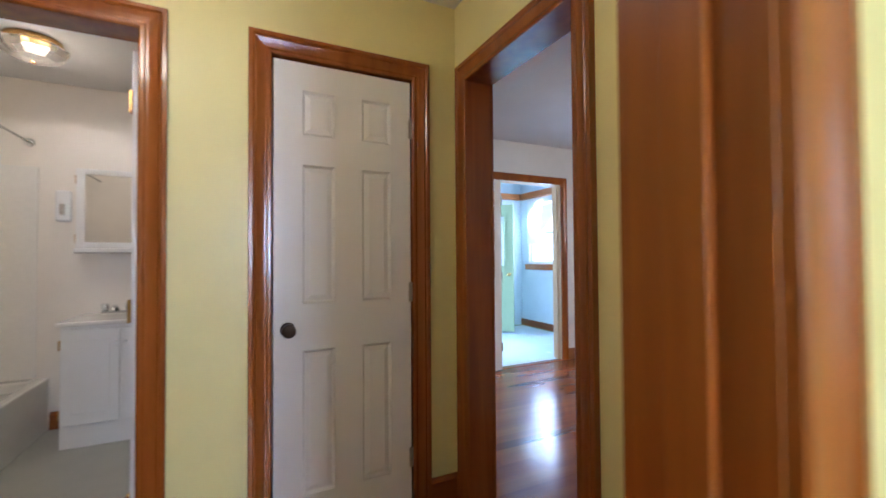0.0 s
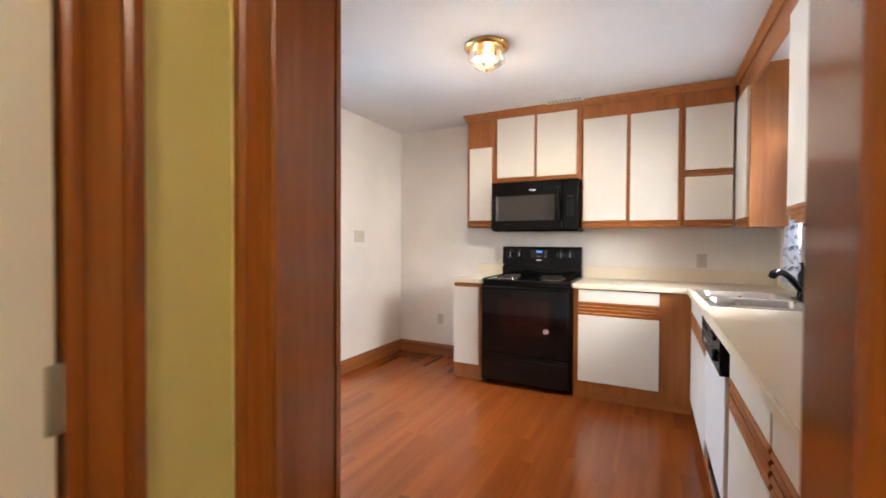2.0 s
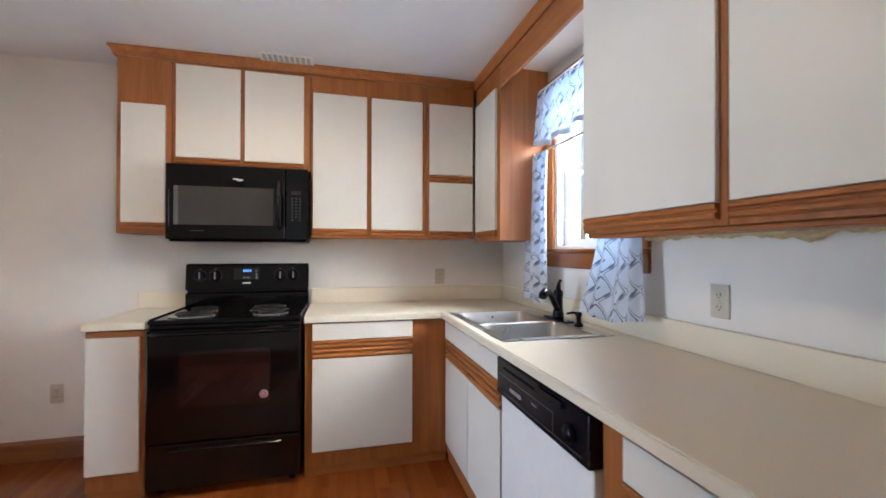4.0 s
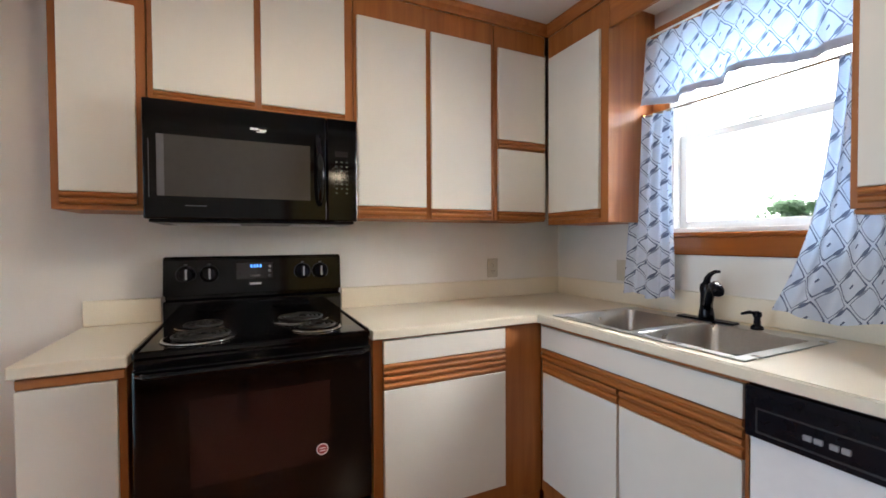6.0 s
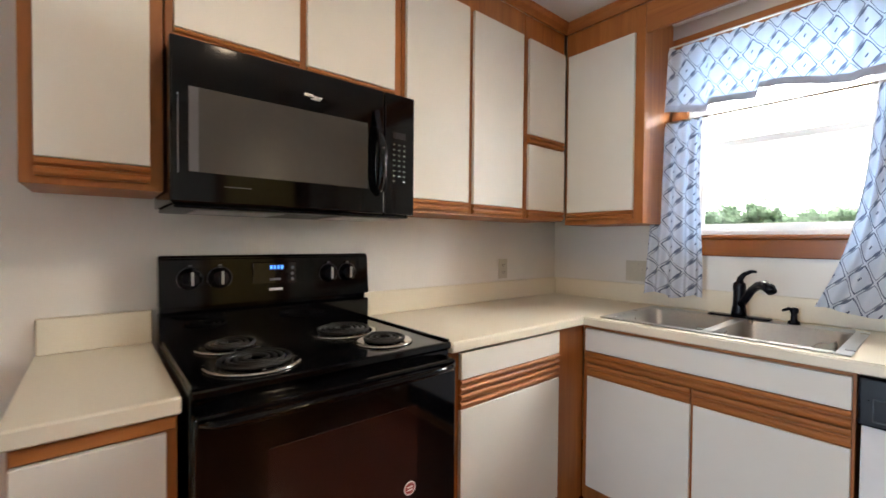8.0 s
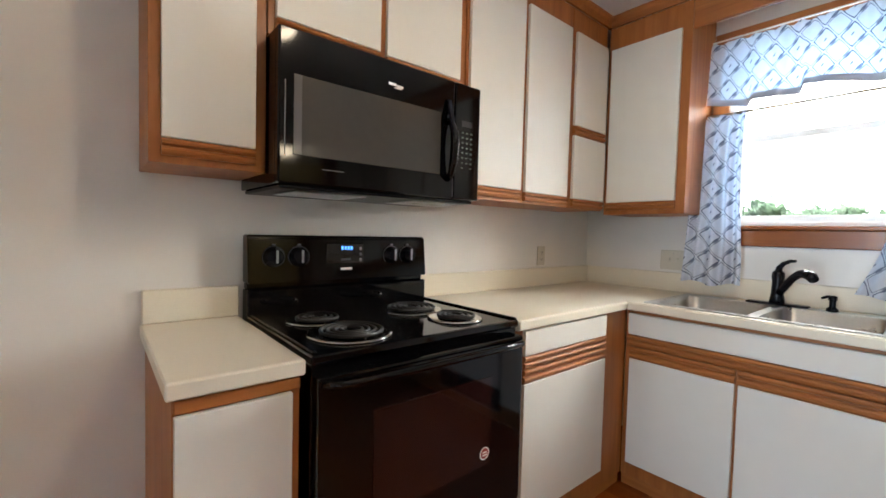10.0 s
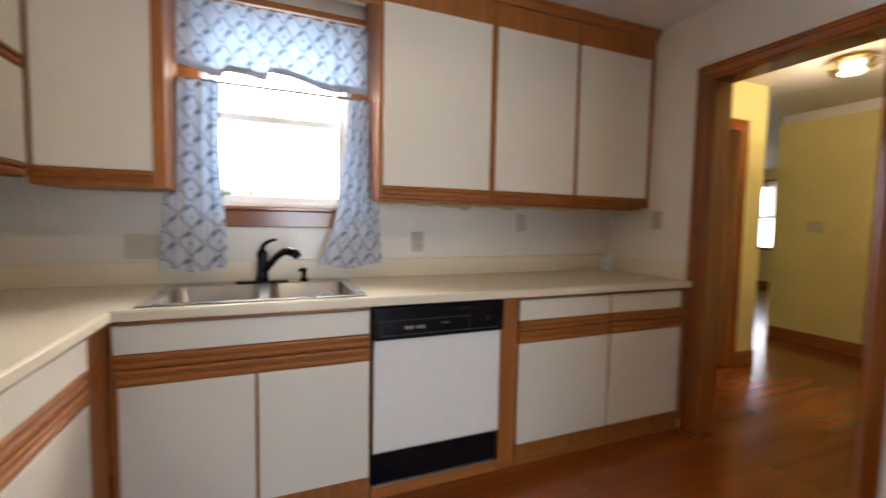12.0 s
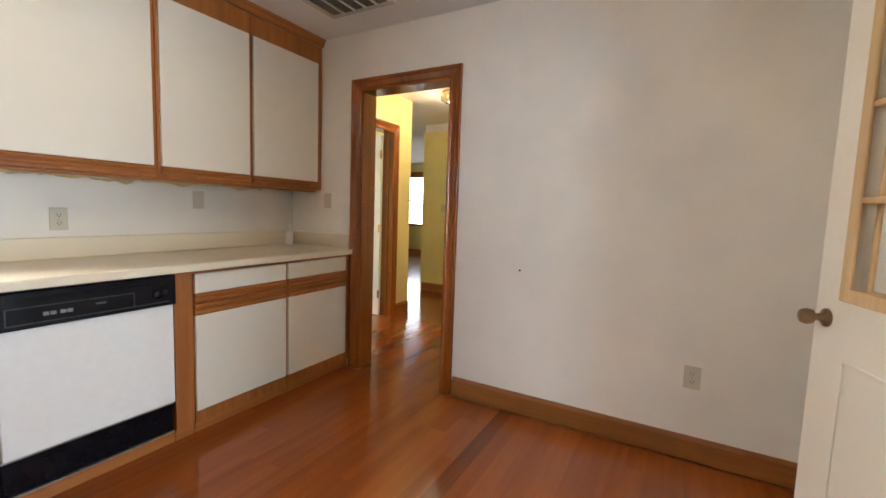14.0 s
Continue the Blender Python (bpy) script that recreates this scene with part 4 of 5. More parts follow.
part("pump", tube([(0.105, 0.085, CT + 0.108), (0.105, 0.085, CT + 0.118), (0.105, 0.085, CT + 0.150), (0.113, 0.092, CT + 0.160), (0.134, 0.110, CT + 0.156)], [0.014, 0.012, 0.007, 0.008, 0.005], 10), white_plastic, soap, "white pump")


# ---- stove ----
def stove():
    y0, y1 = 1.470, 2.228
    xf, xb = 2.812, XE - 0.012
    s = thing("stove", ((xf + xb) / 2, (y0 + y1) / 2, 0), "black freestanding electric stove with coil burners", "stove")
    part("body", boxes((xf, xb, y0 + 0.002, y1 - 0.002, 0.03, 0.895), bevel=0.003), black_enamel, s)
    for a in (xf + 0.05, xb - 0.05):
        for b in (y0 + 0.05, y1 - 0.05):
            part("foot", lathe([(0.018, 0), (0.018, 0.01), (0.010, 0.012), (0.010, 0.032)], (a, b, 0.0), 12), black_plastic, s)
    part("cooktop", boxes((xf - 0.012, xb - 0.05, y0, y1, 0.8955, 0.922), bevel=0.007, seg=2), black_enamel, s, "glossy black enamel cooktop")
    for a, e in ((y0 + 0.004, y0 + 0.016), (y1 - 0.016, y1 - 0.004)):
        part("rim", boxes((xf - 0.006, xb - 0.055, a, e, 0.9215, 0.929), bevel=0.003), black_enamel, s)
    for x, y, r in ((3.165, 2.066, 0.080), (2.945, 2.055, 0.105), (3.155, 1.692, 0.105), (2.940, 1.652, 0.080)):
        b = part("burner", lathe([(r + 0.016, 0.922), (r + 0.018, 0.926), (r + 0.012, 0.929), (r + 0.002, 0.926), (r * 0.75, 0.922), (r * 0.4, 0.9215), (0.004, 0.9213)], (x, y, 0), 40), drip_chrome, s, "worn chrome drip bowl")
        pts = []
        turns = 4 if r > 0.09 else 3
        n = turns * 22
        for k in range(n + 1):
            a = 2 * math.pi * turns * k / n
            q = r * (0.22 + 0.72 * k / n)
            pts.append((x + q * math.cos(a), y + q * math.sin(a), 0.934))
        part("coil", tube(pts, 0.0058, 8), coil_mat, b, "black spiral heating coil")
        part("coil_support", boxes(*[(x - r * 0.9, x + r * 0.9, y - 0.003, y + 0.003, 0.924, 0.9285)], bevel=0.001), drip_chrome, b)
    # backguard
    bg = part("backguard", boxes((xb - 0.068, xb, y0, y1, 0.895, 1.008), (xb - 0.045, xb, y0 + 0.004, y1 - 0.004, 1.008, 1.03), bevel=0.004), black_enamel, s)
    bm = bmesh.new()
    pr = [(xb - 0.072, 1.03), (xb - 0.055, 1.19), (xb - 0.045, 1.20), (xb, 1.20), (xb, 1.03)]
    e = [[bm.verts.new((x, y, z)) for x, z in pr] for y in (y0, y1)]
    for k in range(5):
        bm.faces.new((e[0][k], e[0][(k + 1) % 5], e[1][(k + 1) % 5], e[1][k]))
    bm.faces.new(e[0]), bm.faces.new(e[1])
    bmesh.ops.recalc_face_normals(bm, faces=bm.faces[:])
    bmesh.ops.bevel(bm, geom=bm.edges[:], offset=0.004, segments=2, affect="EDGES")
    cp = part("control_panel", bm, black_enamel, s, "sloping black control panel")
    fx = xb - 0.0605
    for y in (2.142, 2.052, 1.654, 1.571):
        k = part("knob", lathe([(0.037, 0), (0.036, -0.005), (0.030, -0.009), (0.028, -0.026), (0.023, -0.029), (0.002, -0.029)], (fx - 0.001, y, 1.122), 28, "X"), black_plastic, cp, "black dial with a silver mark")
        part("pointer", boxes((fx - 0.034, fx - 0.010, y - 0.0075, y + 0.0075, 1.096, 1.149), bevel=0.003), black_plastic, k)
        # Silver covers only the pointer's lit half, so that lighting is painted in.
        part("mark", boxes((fx - 0.0355, fx - 0.0335, y - 0.0072, y + 0.0005, 1.102, 1.147)), knob_silver, k, "silver pointer line, only on the lit half")
        part("scale_ring", boxes((fx - 0.008, fx - 0.004, y - 0.006, y + 0.006, 1.163, 1.169)), light_mark, cp)
        part("dial_ring", lathe([(0.0375, -0.0012), (0.0375, -0.0028), (0.0400, -0.0028), (0.0400, -0.0012)], (fx - 0.002, y, 1.122), 28, "X"), ring_grey, cp)
    part("display", boxes((fx - 0.005, fx + 0.004, 1.785, 1.945, 1.092, 1.172), bevel=0.002), black_glass, cp, "dark glass clock display")
    for k in range(4):
        yy = 1.880 - k * 0.013
        part("digit", boxes((fx - 0.0068, fx - 0.0052, yy - 0.004, yy + 0.004, 1.146, 1.160)), display_blue, cp, "blue clock digit")
    for k in range(3):
        part("button", boxes((fx - 0.0072, fx - 0.0052, 1.796, 1.806, 1.100 + k * 0.022, 1.112 + k * 0.022)), light_mark, cp)
    part("button", boxes((fx - 0.0072, fx - 0.0052, 1.845, 1.885, 1.104, 1.112)), light_mark, cp)
    part("badge", boxes((fx - 0.008, fx - 0.004, 1.838, 1.888, 1.066, 1.076), bevel=0.001), knob_mark, cp, "silver maker's badge")
    # oven door
    od = part("oven_door", boxes((xf - 0.040, xf - 0.001, y0 + 0.004, y1 - 0.004, 0.290, 0.872), bevel=0.008, seg=2), black_enamel, s, "glossy black oven door")
    part("oven_window", boxes((xf - 0.0425, xf - 0.0395, 1.632, 2.072, 0.470, 0.760), bevel=0.001), oven_glass, od, "dark brown oven glass")
    part("handle", tube([(xf - 0.040, y0 + 0.02, 0.855), (xf - 0.068, y0 + 0.05, 0.856), (xf - 0.074, y0 + 0.14, 0.856), (xf - 0.076, (y0 + y1) / 2, 0.856), (xf - 0.074, y1 - 0.14, 0.856), (xf - 0.068, y1 - 0.05, 0.856), (xf - 0.040, y1 - 0.02, 0.855)], 0.0105, 12), black_enamel, od, "glossy black bar handle")
    st = part("sticker", lathe([(0.021, -0.0438), (0.021, -0.0430)], (xf, 1.660, 0.512), 20, "X"), white_plastic, od, "round white and red sticker")
    part("sticker_print", lathe([(0.017, -0.0442), (0.017, -0.0438)], (xf, 1.660, 0.512), 20, "X"), badge_red, st)
    part("sticker_print", boxes((xf - 0.0450, xf - 0.0442, 1.650, 1.670, 0.514, 0.518), (xf - 0.0450, xf - 0.0442, 1.650, 1.670, 0.505, 0.509)), white_plastic, st)
    dr = part("storage_drawer", boxes((xf - 0.034, xf - 0.001, y0 + 0.004, y1 - 0.004, 0.050, 0.282), bevel=0.008, seg=2), black_enamel, s, "black storage drawer")
    part("drawer_groove", boxes((xf - 0.043, xf - 0.030, 1.570, 2.125, 0.238, 0.252), bevel=0.004), black_enamel, dr)
    return s


stove()


# ---- microwave ----
def microwave():
    y0, y1, z0, z1 = 1.456, 2.2345, 1.348, 1.790
    xf, xb = 3.042, XE - 0.005
    m = thing("microwave", ((xf + xb) / 2, (y0 + y1) / 2, z0), "black over-the-stove microwave under the cabinet", "microwave")
    part("body", boxes((xf + 0.030, xb, y0 + 0.002, y1 - 0.002, z0 + 0.004, z1), bevel=0.003), black_enamel, m)
    part("underside", boxes((xf + 0.02, xb - 0.01, y0 + 0.012, y1 - 0.012, z0 - 0.008, z0 + 0.0035), bevel=0.003), black_plastic, m)
    for y in (1.60, 2.04):
        part("grease_filter", boxes((xf + 0.06, xb - 0.12, y - 0.12, y + 0.12, z0 - 0.012, z0 - 0.0085), bevel=0.001), steel, m, "grey metal grease filter")
    for k in range(18):
        y = y0 + 0.06 + k * 0.037
        part("vent_slot", boxes((xf + 0.010, xf + 0.026, y, y + 0.026, z1 - 0.0012, z1 + 0.0006)), dark_slot, m)
    d = part("door", boxes((xf, xf + 0.0295, 1.588, y1, z0 + 0.004, z1 - 0.001), bevel=0.006, seg=2), black_enamel, m, "glossy black door")
    part("window", boxes((xf - 0.0025, xf + 0.001, 1.655, 2.192, 1.436, 1.662), bevel=0.001), mw_window, d, "grey mesh door glass")
    # Grey strip paints the reflection along the left bevel of the glass.
    part("window_bevel_sheen", boxes((xf - 0.0032, xf + 0.001, 2.168, 2.1915, 1.4365, 1.6615), bevel=0.0008), mw_bevel_sheen, d, "pale strip painted for the sheen on the door glass bevel")
    part("badge", boxes((xf - 0.0022, xf + 0.001, 1.850, 1.880, 1.707, 1.716), (xf - 0.0022, xf + 0.001, 1.822, 1.849, 1.704, 1.712), (xf - 0.0022, xf + 0.001, 1.828, 1.858, 1.699, 1.7035), bevel=0.0008), knob_mark, d, "silver maker's badge")
    hd = part("handle", tube([(xf + 0.002, 1.618, 1.640), (xf - 0.020, 1.618, 1.628), (xf - 0.036, 1.618, 1.59), (xf - 0.041, 1.618, 1.545), (xf - 0.036, 1.618, 1.49), (xf - 0.022, 1.618, 1.44), (xf + 0.002, 1.618, 1.42)], [0.010, 0.013, 0.016, 0.017, 0.016, 0.013, 0.010], 12), black_enamel, d, "bowed black handle")
    bl = boxes((-0.008, 0.004, -0.0115, 0.0115, -0.075, 0.075), bevel=0.003)
    bmesh.ops.rotate(bl, verts=bl.verts, matrix=Matrix.Rotation(radians(16), 3, "Y"))
    bmesh.ops.translate(bl, verts=bl.verts, vec=(xf - 0.022, 1.622, 1.640))
    part("blade", bl, black_plastic, hd, "flat upper blade of the handle")
    part("door_gap", boxes((xf - 0.0008, xf + 0.001, 1.5895, 1.5915, z0 + 0.012, 1.43)), light_mark, d)
    cp = part("control_panel", boxes((xf, xf + 0.0295, y0, 1.585, z0 + 0.004, z1 - 0.001), bevel=0.005, seg=2), black_enamel, m, "black key panel")
    part("display", boxes((xf - 0.0015, xf + 0.001, 1.495, 1.553, 1.628, 1.652), bevel=0.0005), black_glass, cp)
    for r in range(8):
        for c in range(3):
            if r < 7 or c != 1:
                yy, zz = 1.546 - c * 0.022, 1.606 - r * 0.019
                part("key", boxes((xf - 0.0012, xf + 0.001, yy - 0.0045, yy + 0.0045, zz - 0.0025, zz + 0.0025)), key_print, cp)
    part("door_line", boxes((xf - 0.001, xf + 0.001, y1 - 0.020, y1 - 0.0175, 1.43, 1.64)), light_mark, d)
    part("door_line", boxes((xf - 0.001, xf + 0.001, 2.035, 2.105, 1.401, 1.4035)), light_mark, d)
    return m


microwave()


# ---- dishwasher ----
def dishwasher():
    x0, x1, yf = 1.277, 1.908, 0.640
    d = thing("dishwasher", ((x0 + x1) / 2, 0.33, 0), "white built-in dishwasher with a black control strip", "dishwasher")
    part("body", boxes((x0 + 0.004, x1 - 0.004, 0.02, 0.600, 0.03, 0.870)), black_plastic, d)
    part("front_panel", boxes((x0 + 0.006, x1 - 0.006, 0.6005, yf - 0.002, 0.224, 0.722), bevel=0.003), white_plastic, d, "plain white front panel")
    cp = part("control_panel", boxes((x0, x1, 0.6005, yf + 0.016, 0.7245, 0.868), bevel=0.006, seg=2), black_plastic, d, "black plastic control strip")
    f = yf + 0.016
    part("trim_line", boxes((x0 + 0.03, x1 - 0.03, f - 0.001, f + 0.002, 0.742, 0.747), (x0 + 0.18, x1 - 0.03, f - 0.001, f + 0.002, 0.806, 0.810), (x0 + 0.18, x0 + 0.184, f - 0.001, f + 0.002, 0.747, 0.806), (x1 - 0.034, x1 - 0.03, f - 0.001, f + 0.002, 0.747, 0.806), bevel=0.0008), ring_grey, cp)
    part("vent", boxes(*[(1.56 + k * 0.013, 1.568 + k * 0.013, f - 0.001, f + 0.0015, 0.832, 0.842) for k in range(22)]), dark_slot, cp)
    part("latch", boxes((1.40, 1.56, f, f + 0.010, 0.838, 0.856), bevel=0.003), black_plastic, cp)
    part("dial", lathe([(0.026, 0), (0.025, 0.012), (0.020, 0.018), (0.002, 0.019)], (1.362, f - 0.001, 0.788), 24, "Y"), black_plastic, cp, "black timer dial")
    for k in range(4):
        a = 1.762 - k * 0.022 - (0.008 if k > 1 else 0.0)
        part("button", boxes((a - 0.009, a + 0.009, f - 0.001, f + 0.005, 0.768, 0.782), bevel=0.0015), button_grey, cp, "pale push button")
    part("badge", boxes((1.565, 1.600, f - 0.001, f + 0.0015, 0.782, 0.788)), light_mark, cp)
    part("kick_plate", boxes((x0 + 0.006, x1 - 0.006, 0.585, 0.612, 0.068, 0.206), bevel=0.002), black_plastic, d, "black kick plate")
    part("kick_trim", boxes((x0 + 0.004, x1 - 0.004, 0.587, 0.618, 0.208, 0.2235), (x0 + 0.004, x1 - 0.004, 0.587, 0.618, 0.056, 0.066), bevel=0.0015), grey_metal, d, "grey metal edging")
    part("toe_board", boxes((x0, x1, 0.58, 0.614, 0.0, 0.055), bevel=0.0015), oak_x, d, "oak board under the dishwasher")
    return d


dishwasher()


# ---- curtains ----
def cloth(bm_fn, nu, nv, width, height):
    """A pleated sheet; bm_fn gives the place for (u, v) in 0..1, and the flat cloth is width x height."""
    bm = bmesh.new()
    uv = bm.loops.layers.uv.new("UVMap")
    g = [[bm.verts.new(bm_fn(i / nu, j / nv)) for i in range(nu + 1)] for j in range(nv + 1)]
    for j in range(nv):
        for i in range(nu):
            f = bm.faces.new((g[j][i], g[j][i + 1], g[j + 1][i + 1], g[j + 1][i]))
            f.smooth = True
            for lp, (a, b) in zip(f.loops, ((i, j), (i + 1, j), (i + 1, j + 1), (i, j + 1))):
                lp[uv].uv = (a / nu * width, b / nv * height)
    return bm


def fold(u, a, b):
    return max(0.0, min(1.0, (u - a) / (b - a)))


def valance(u, v):
    """Three lengths of cloth gathered on one rod, the middle seams showing as steps in the hem."""
    x = 2.698 - u * 0.895
    hem = 1.934 - 0.030 * fold(u, 0.0, 0.20) + 0.024 * fold(u, 0.205, 0.218) - 0.012 * fold(u, 0.22, 0.42)
    hem += 0.044 * fold(u, 0.430, 0.442) - 0.062 * fold(u, 0.45, 0.78) + 0.014 * fold(u, 0.80, 1.0)
    z = 2.258 + (hem - 2.258) * v + 0.004 * math.sin(u * 95) * (1 - v) ** 3
    y = 0.072 + 0.011 * math.sin(u * 62 + 0.8 * math.sin(u * 17)) * (1 - 0.5 * v) + 0.015 * math.sin(u * 23 + 1) * v + 0.02 * v
    return (x, y, z)


def left_curtain(u, v):
    x0, x1 = 2.737 + 0.034 * v ** 1.5, 2.516 - 0.006 * v + 0.010 * math.sin(v * 5)
    z = 1.872 - v * 0.884 + 0.010 * math.sin(u * 9) * v
    y = 0.105 + 0.014 * math.sin(u * 27 + v + 0.9 * math.sin(u * 7)) + 0.010 * math.sin(u * 11 + 2) * v + 0.015 * v
    return (x0 + (x1 - x0) * u, y, z)


def right_curtain(u, v):
    x0 = 1.926 + 0.155 * v ** 2.2 + 0.006 * math.sin(v * 6)
    x1 = 1.785 - 0.048 * v ** 1.3
    z = 1.872 - v * (0.872 + 0.012 * math.sin(u * 3)) + 0.010 * math.sin(u * 8 + 1) * v
    y = 0.108 + 0.019 * math.sin(u * 24 + v * 1.5 + 0.9 * math.sin(u * 6)) * (1 - 0.35 * v) + 0.012 * math.sin(u * 9) * v + (0.062 - 0.075 * u) * v ** 1.5
    return (x0 + (x1 - x0) * u, y, z)


val = thing("window_valance", (2.258, 0.08, 1.93), "short gathered white valance with a grey-blue lattice print", "curtain")
part("cloth", cloth(valance, 200, 16, 1.02, 0.33), curtain_cloth, val)
part("hem", cloth(lambda u, v: tuple(Vector(valance(u, 0.90 + 0.10 * v)) + Vector((0, 0.003, 0))), 200, 2, 0.05, 0.02), plain("grey_blue_hem", (0.46, 0.51, 0.63), 0.8), val, "grey-blue printed hem band")
for fn, nu, w, lab in ((left_curtain, 48, 0.24, "white cafe curtain with a grey-blue lattice print"), (right_curtain, 72, 0.40, "white cafe curtain with a grey-blue lattice print, drawn aside")):
    solo("cafe_curtain", cloth(fn, nu, 28, w, 0.88), curtain_cloth, lab, "curtain", "", "cafe curtains")
rod = thing("curtain_rod", (2.258, 0.105, 1.86), "slim grey metal curtain rod across the window", "curtain rod")
part("rod", tube([(1.822, 0.105, 1.872), (2.694, 0.105, 1.872)], 0.006, 10), grey_metal, rod)
for x in (1.828, 2.688):
    part("bracket", boxes((x - 0.006, x + 0.006, 0.021, 0.112, 1.858, 1.886), bevel=0.002), brass, rod, "small brass bracket")
rod2 = thing("valance_rod", (2.258, 0.07, 2.26), "slim white curtain rod behind the valance", "curtain rod")
part("rod", tube([(1.822, 0.066, 2.272), (2.694, 0.066, 2.272)], 0.005, 8), white_plastic, rod2)


# ---- lamps ----
def jar_lamp(name, place, label, r=0.100, drop=0.165):
    """A flush ceiling lamp: brass pan, cut-glass jar held by thin bars, two bulbs."""
    x, y, z = place
    l = thing(name, (x, y, z - drop), label, "ceiling lamp")
    part("pan", lathe([(0.142, z - 0.001), (0.142, z - 0.012), (0.128, z - 0.026), (r + 0.008, z - 0.0274), (0.02, z - 0.0274)], (x, y, 0), 36), brass, l, "brass ceiling pan")
    bm = bmesh.new()
    n = 24
    rings = []
    for rr, zz in ((r, z - 0.0281), (r + 0.004, z - 0.0608), (r, z - 0.0988), (r * 0.72, z - 0.1254), (r * 0.3, z - 0.1383), (0.006, z - 0.1406)):
        rings.append([bm.verts.new((x + (rr + (0.004 if k % 2 else -0.003)) * math.cos(2 * math.pi * k / n), y + (rr + (0.004 if k % 2 else -0.003)) * math.sin(2 * math.pi * k / n), zz)) for k in range(n)])
    for a, b in zip(rings, rings[1:]):
        for k in range(n):
            bm.faces.new((a[k], a[(k + 1) % n], b[(k + 1) % n], b[k]))
    g = part("glass_jar", bm, lamp_glass, l, "clear fluted glass")
    g.visible_shadow = False
    for k in range(6):
        a = math.pi / 3 * k
        c, s = math.cos(a), math.sin(a)
        b = part("bar", tube([(x + (r + 0.012) * c, y + (r + 0.012) * s, z - 0.0258), (x + (r + 0.014) * c, y + (r + 0.014) * s, z - 0.0988), (x + r * 0.72 * c, y + r * 0.72 * s, z - 0.1307), (x + 0.01 * c, y + 0.01 * s, z - 0.1459)], 0.0022, 6), brass, l, "thin brass bar")
        b.visible_shadow = False
    part("finial", lathe([(0.012, z - 0.1414), (0.013, z - 0.1474), (0.006, z - 0.152), (0.008, z - 0.1581), (0.001, z - 0.1642)], (x, y, 0), 14), brass, l)
    for s in (-1, 1):
        b = part("bulb", lathe([(0.012, z - 0.0342), (0.014, z - 0.0456), (0.027, z - 0.0646), (0.029, z - 0.0783), (0.020, z - 0.0927), (0.002, z - 0.0973)], (x + s * 0.045, y + s * 0.02, 0), 16), bulb_glow, l, "glowing bulb")
        b.visible_shadow = False
    return l


def bowl_lamp(name, place, label):
    """A low glass bowl close to the ceiling."""
    x, y, z = place
    l = thing(name, (x, y, z - 0.13), label, "ceiling lamp")
    part("pan", lathe([(0.13, z - 0.001), (0.13, z - 0.014), (0.115, z - 0.024), (0.01, z - 0.024)], (x, y, 0), 32), brass, l, "brass ceiling pan")
    bm = bmesh.new()
    n = 32
    rings = []
    for rr, zz in ((0.150, z - 0.040), (0.152, z - 0.052), (0.135, z - 0.085), (0.095, z - 0.112), (0.045, z - 0.124), (0.008, z - 0.126)):
        rings.append([bm.verts.new((x + rr * (1 + (0.05 if k % 4 < 2 else -0.02)) * math.cos(2 * math.pi * k / n), y + rr * (1 + (0.05 if k % 4 < 2 else -0.02)) * math.sin(2 * math.pi * k / n), zz)) for k in range(n)])
    for a, b in zip(rings, rings[1:]):
        for k in range(n):
            bm.faces.new((a[k], a[(k + 1) % n], b[(k + 1) % n], b[k]))
    g = part("glass_bowl", bm, lamp_glass, l, "clear scalloped glass")
    g.visible_shadow = False
    part("stem", lathe([(0.008, z - 0.024), (0.008, z - 0.128), (0.014, z - 0.132), (0.003, z - 0.142)], (x, y, 0), 12), brass, l)
    for s in (-1, 1):
        b = part("bulb", lathe([(0.012, z - 0.040), (0.026, z - 0.060), (0.028, z - 0.078), (0.002, z - 0.098)], (x + s * 0.055, y, 0), 16), bulb_glow, l, "glowing bulb")
        b.visible_shadow = False
    return l


jar_lamp("ceiling_lamp", (1.85, 1.84, H), "brass and clear glass jar lamp, lit, on the kitchen ceiling")
bowl_lamp("ceiling_lamp", (-1.60, 0.62, H), "clear glass bowl lamp, lit, on the hall ceiling")
bowl_lamp("ceiling_lamp", (-2.20, 2.88, H), "clear glass bowl lamp, lit, on the bathroom ceiling")


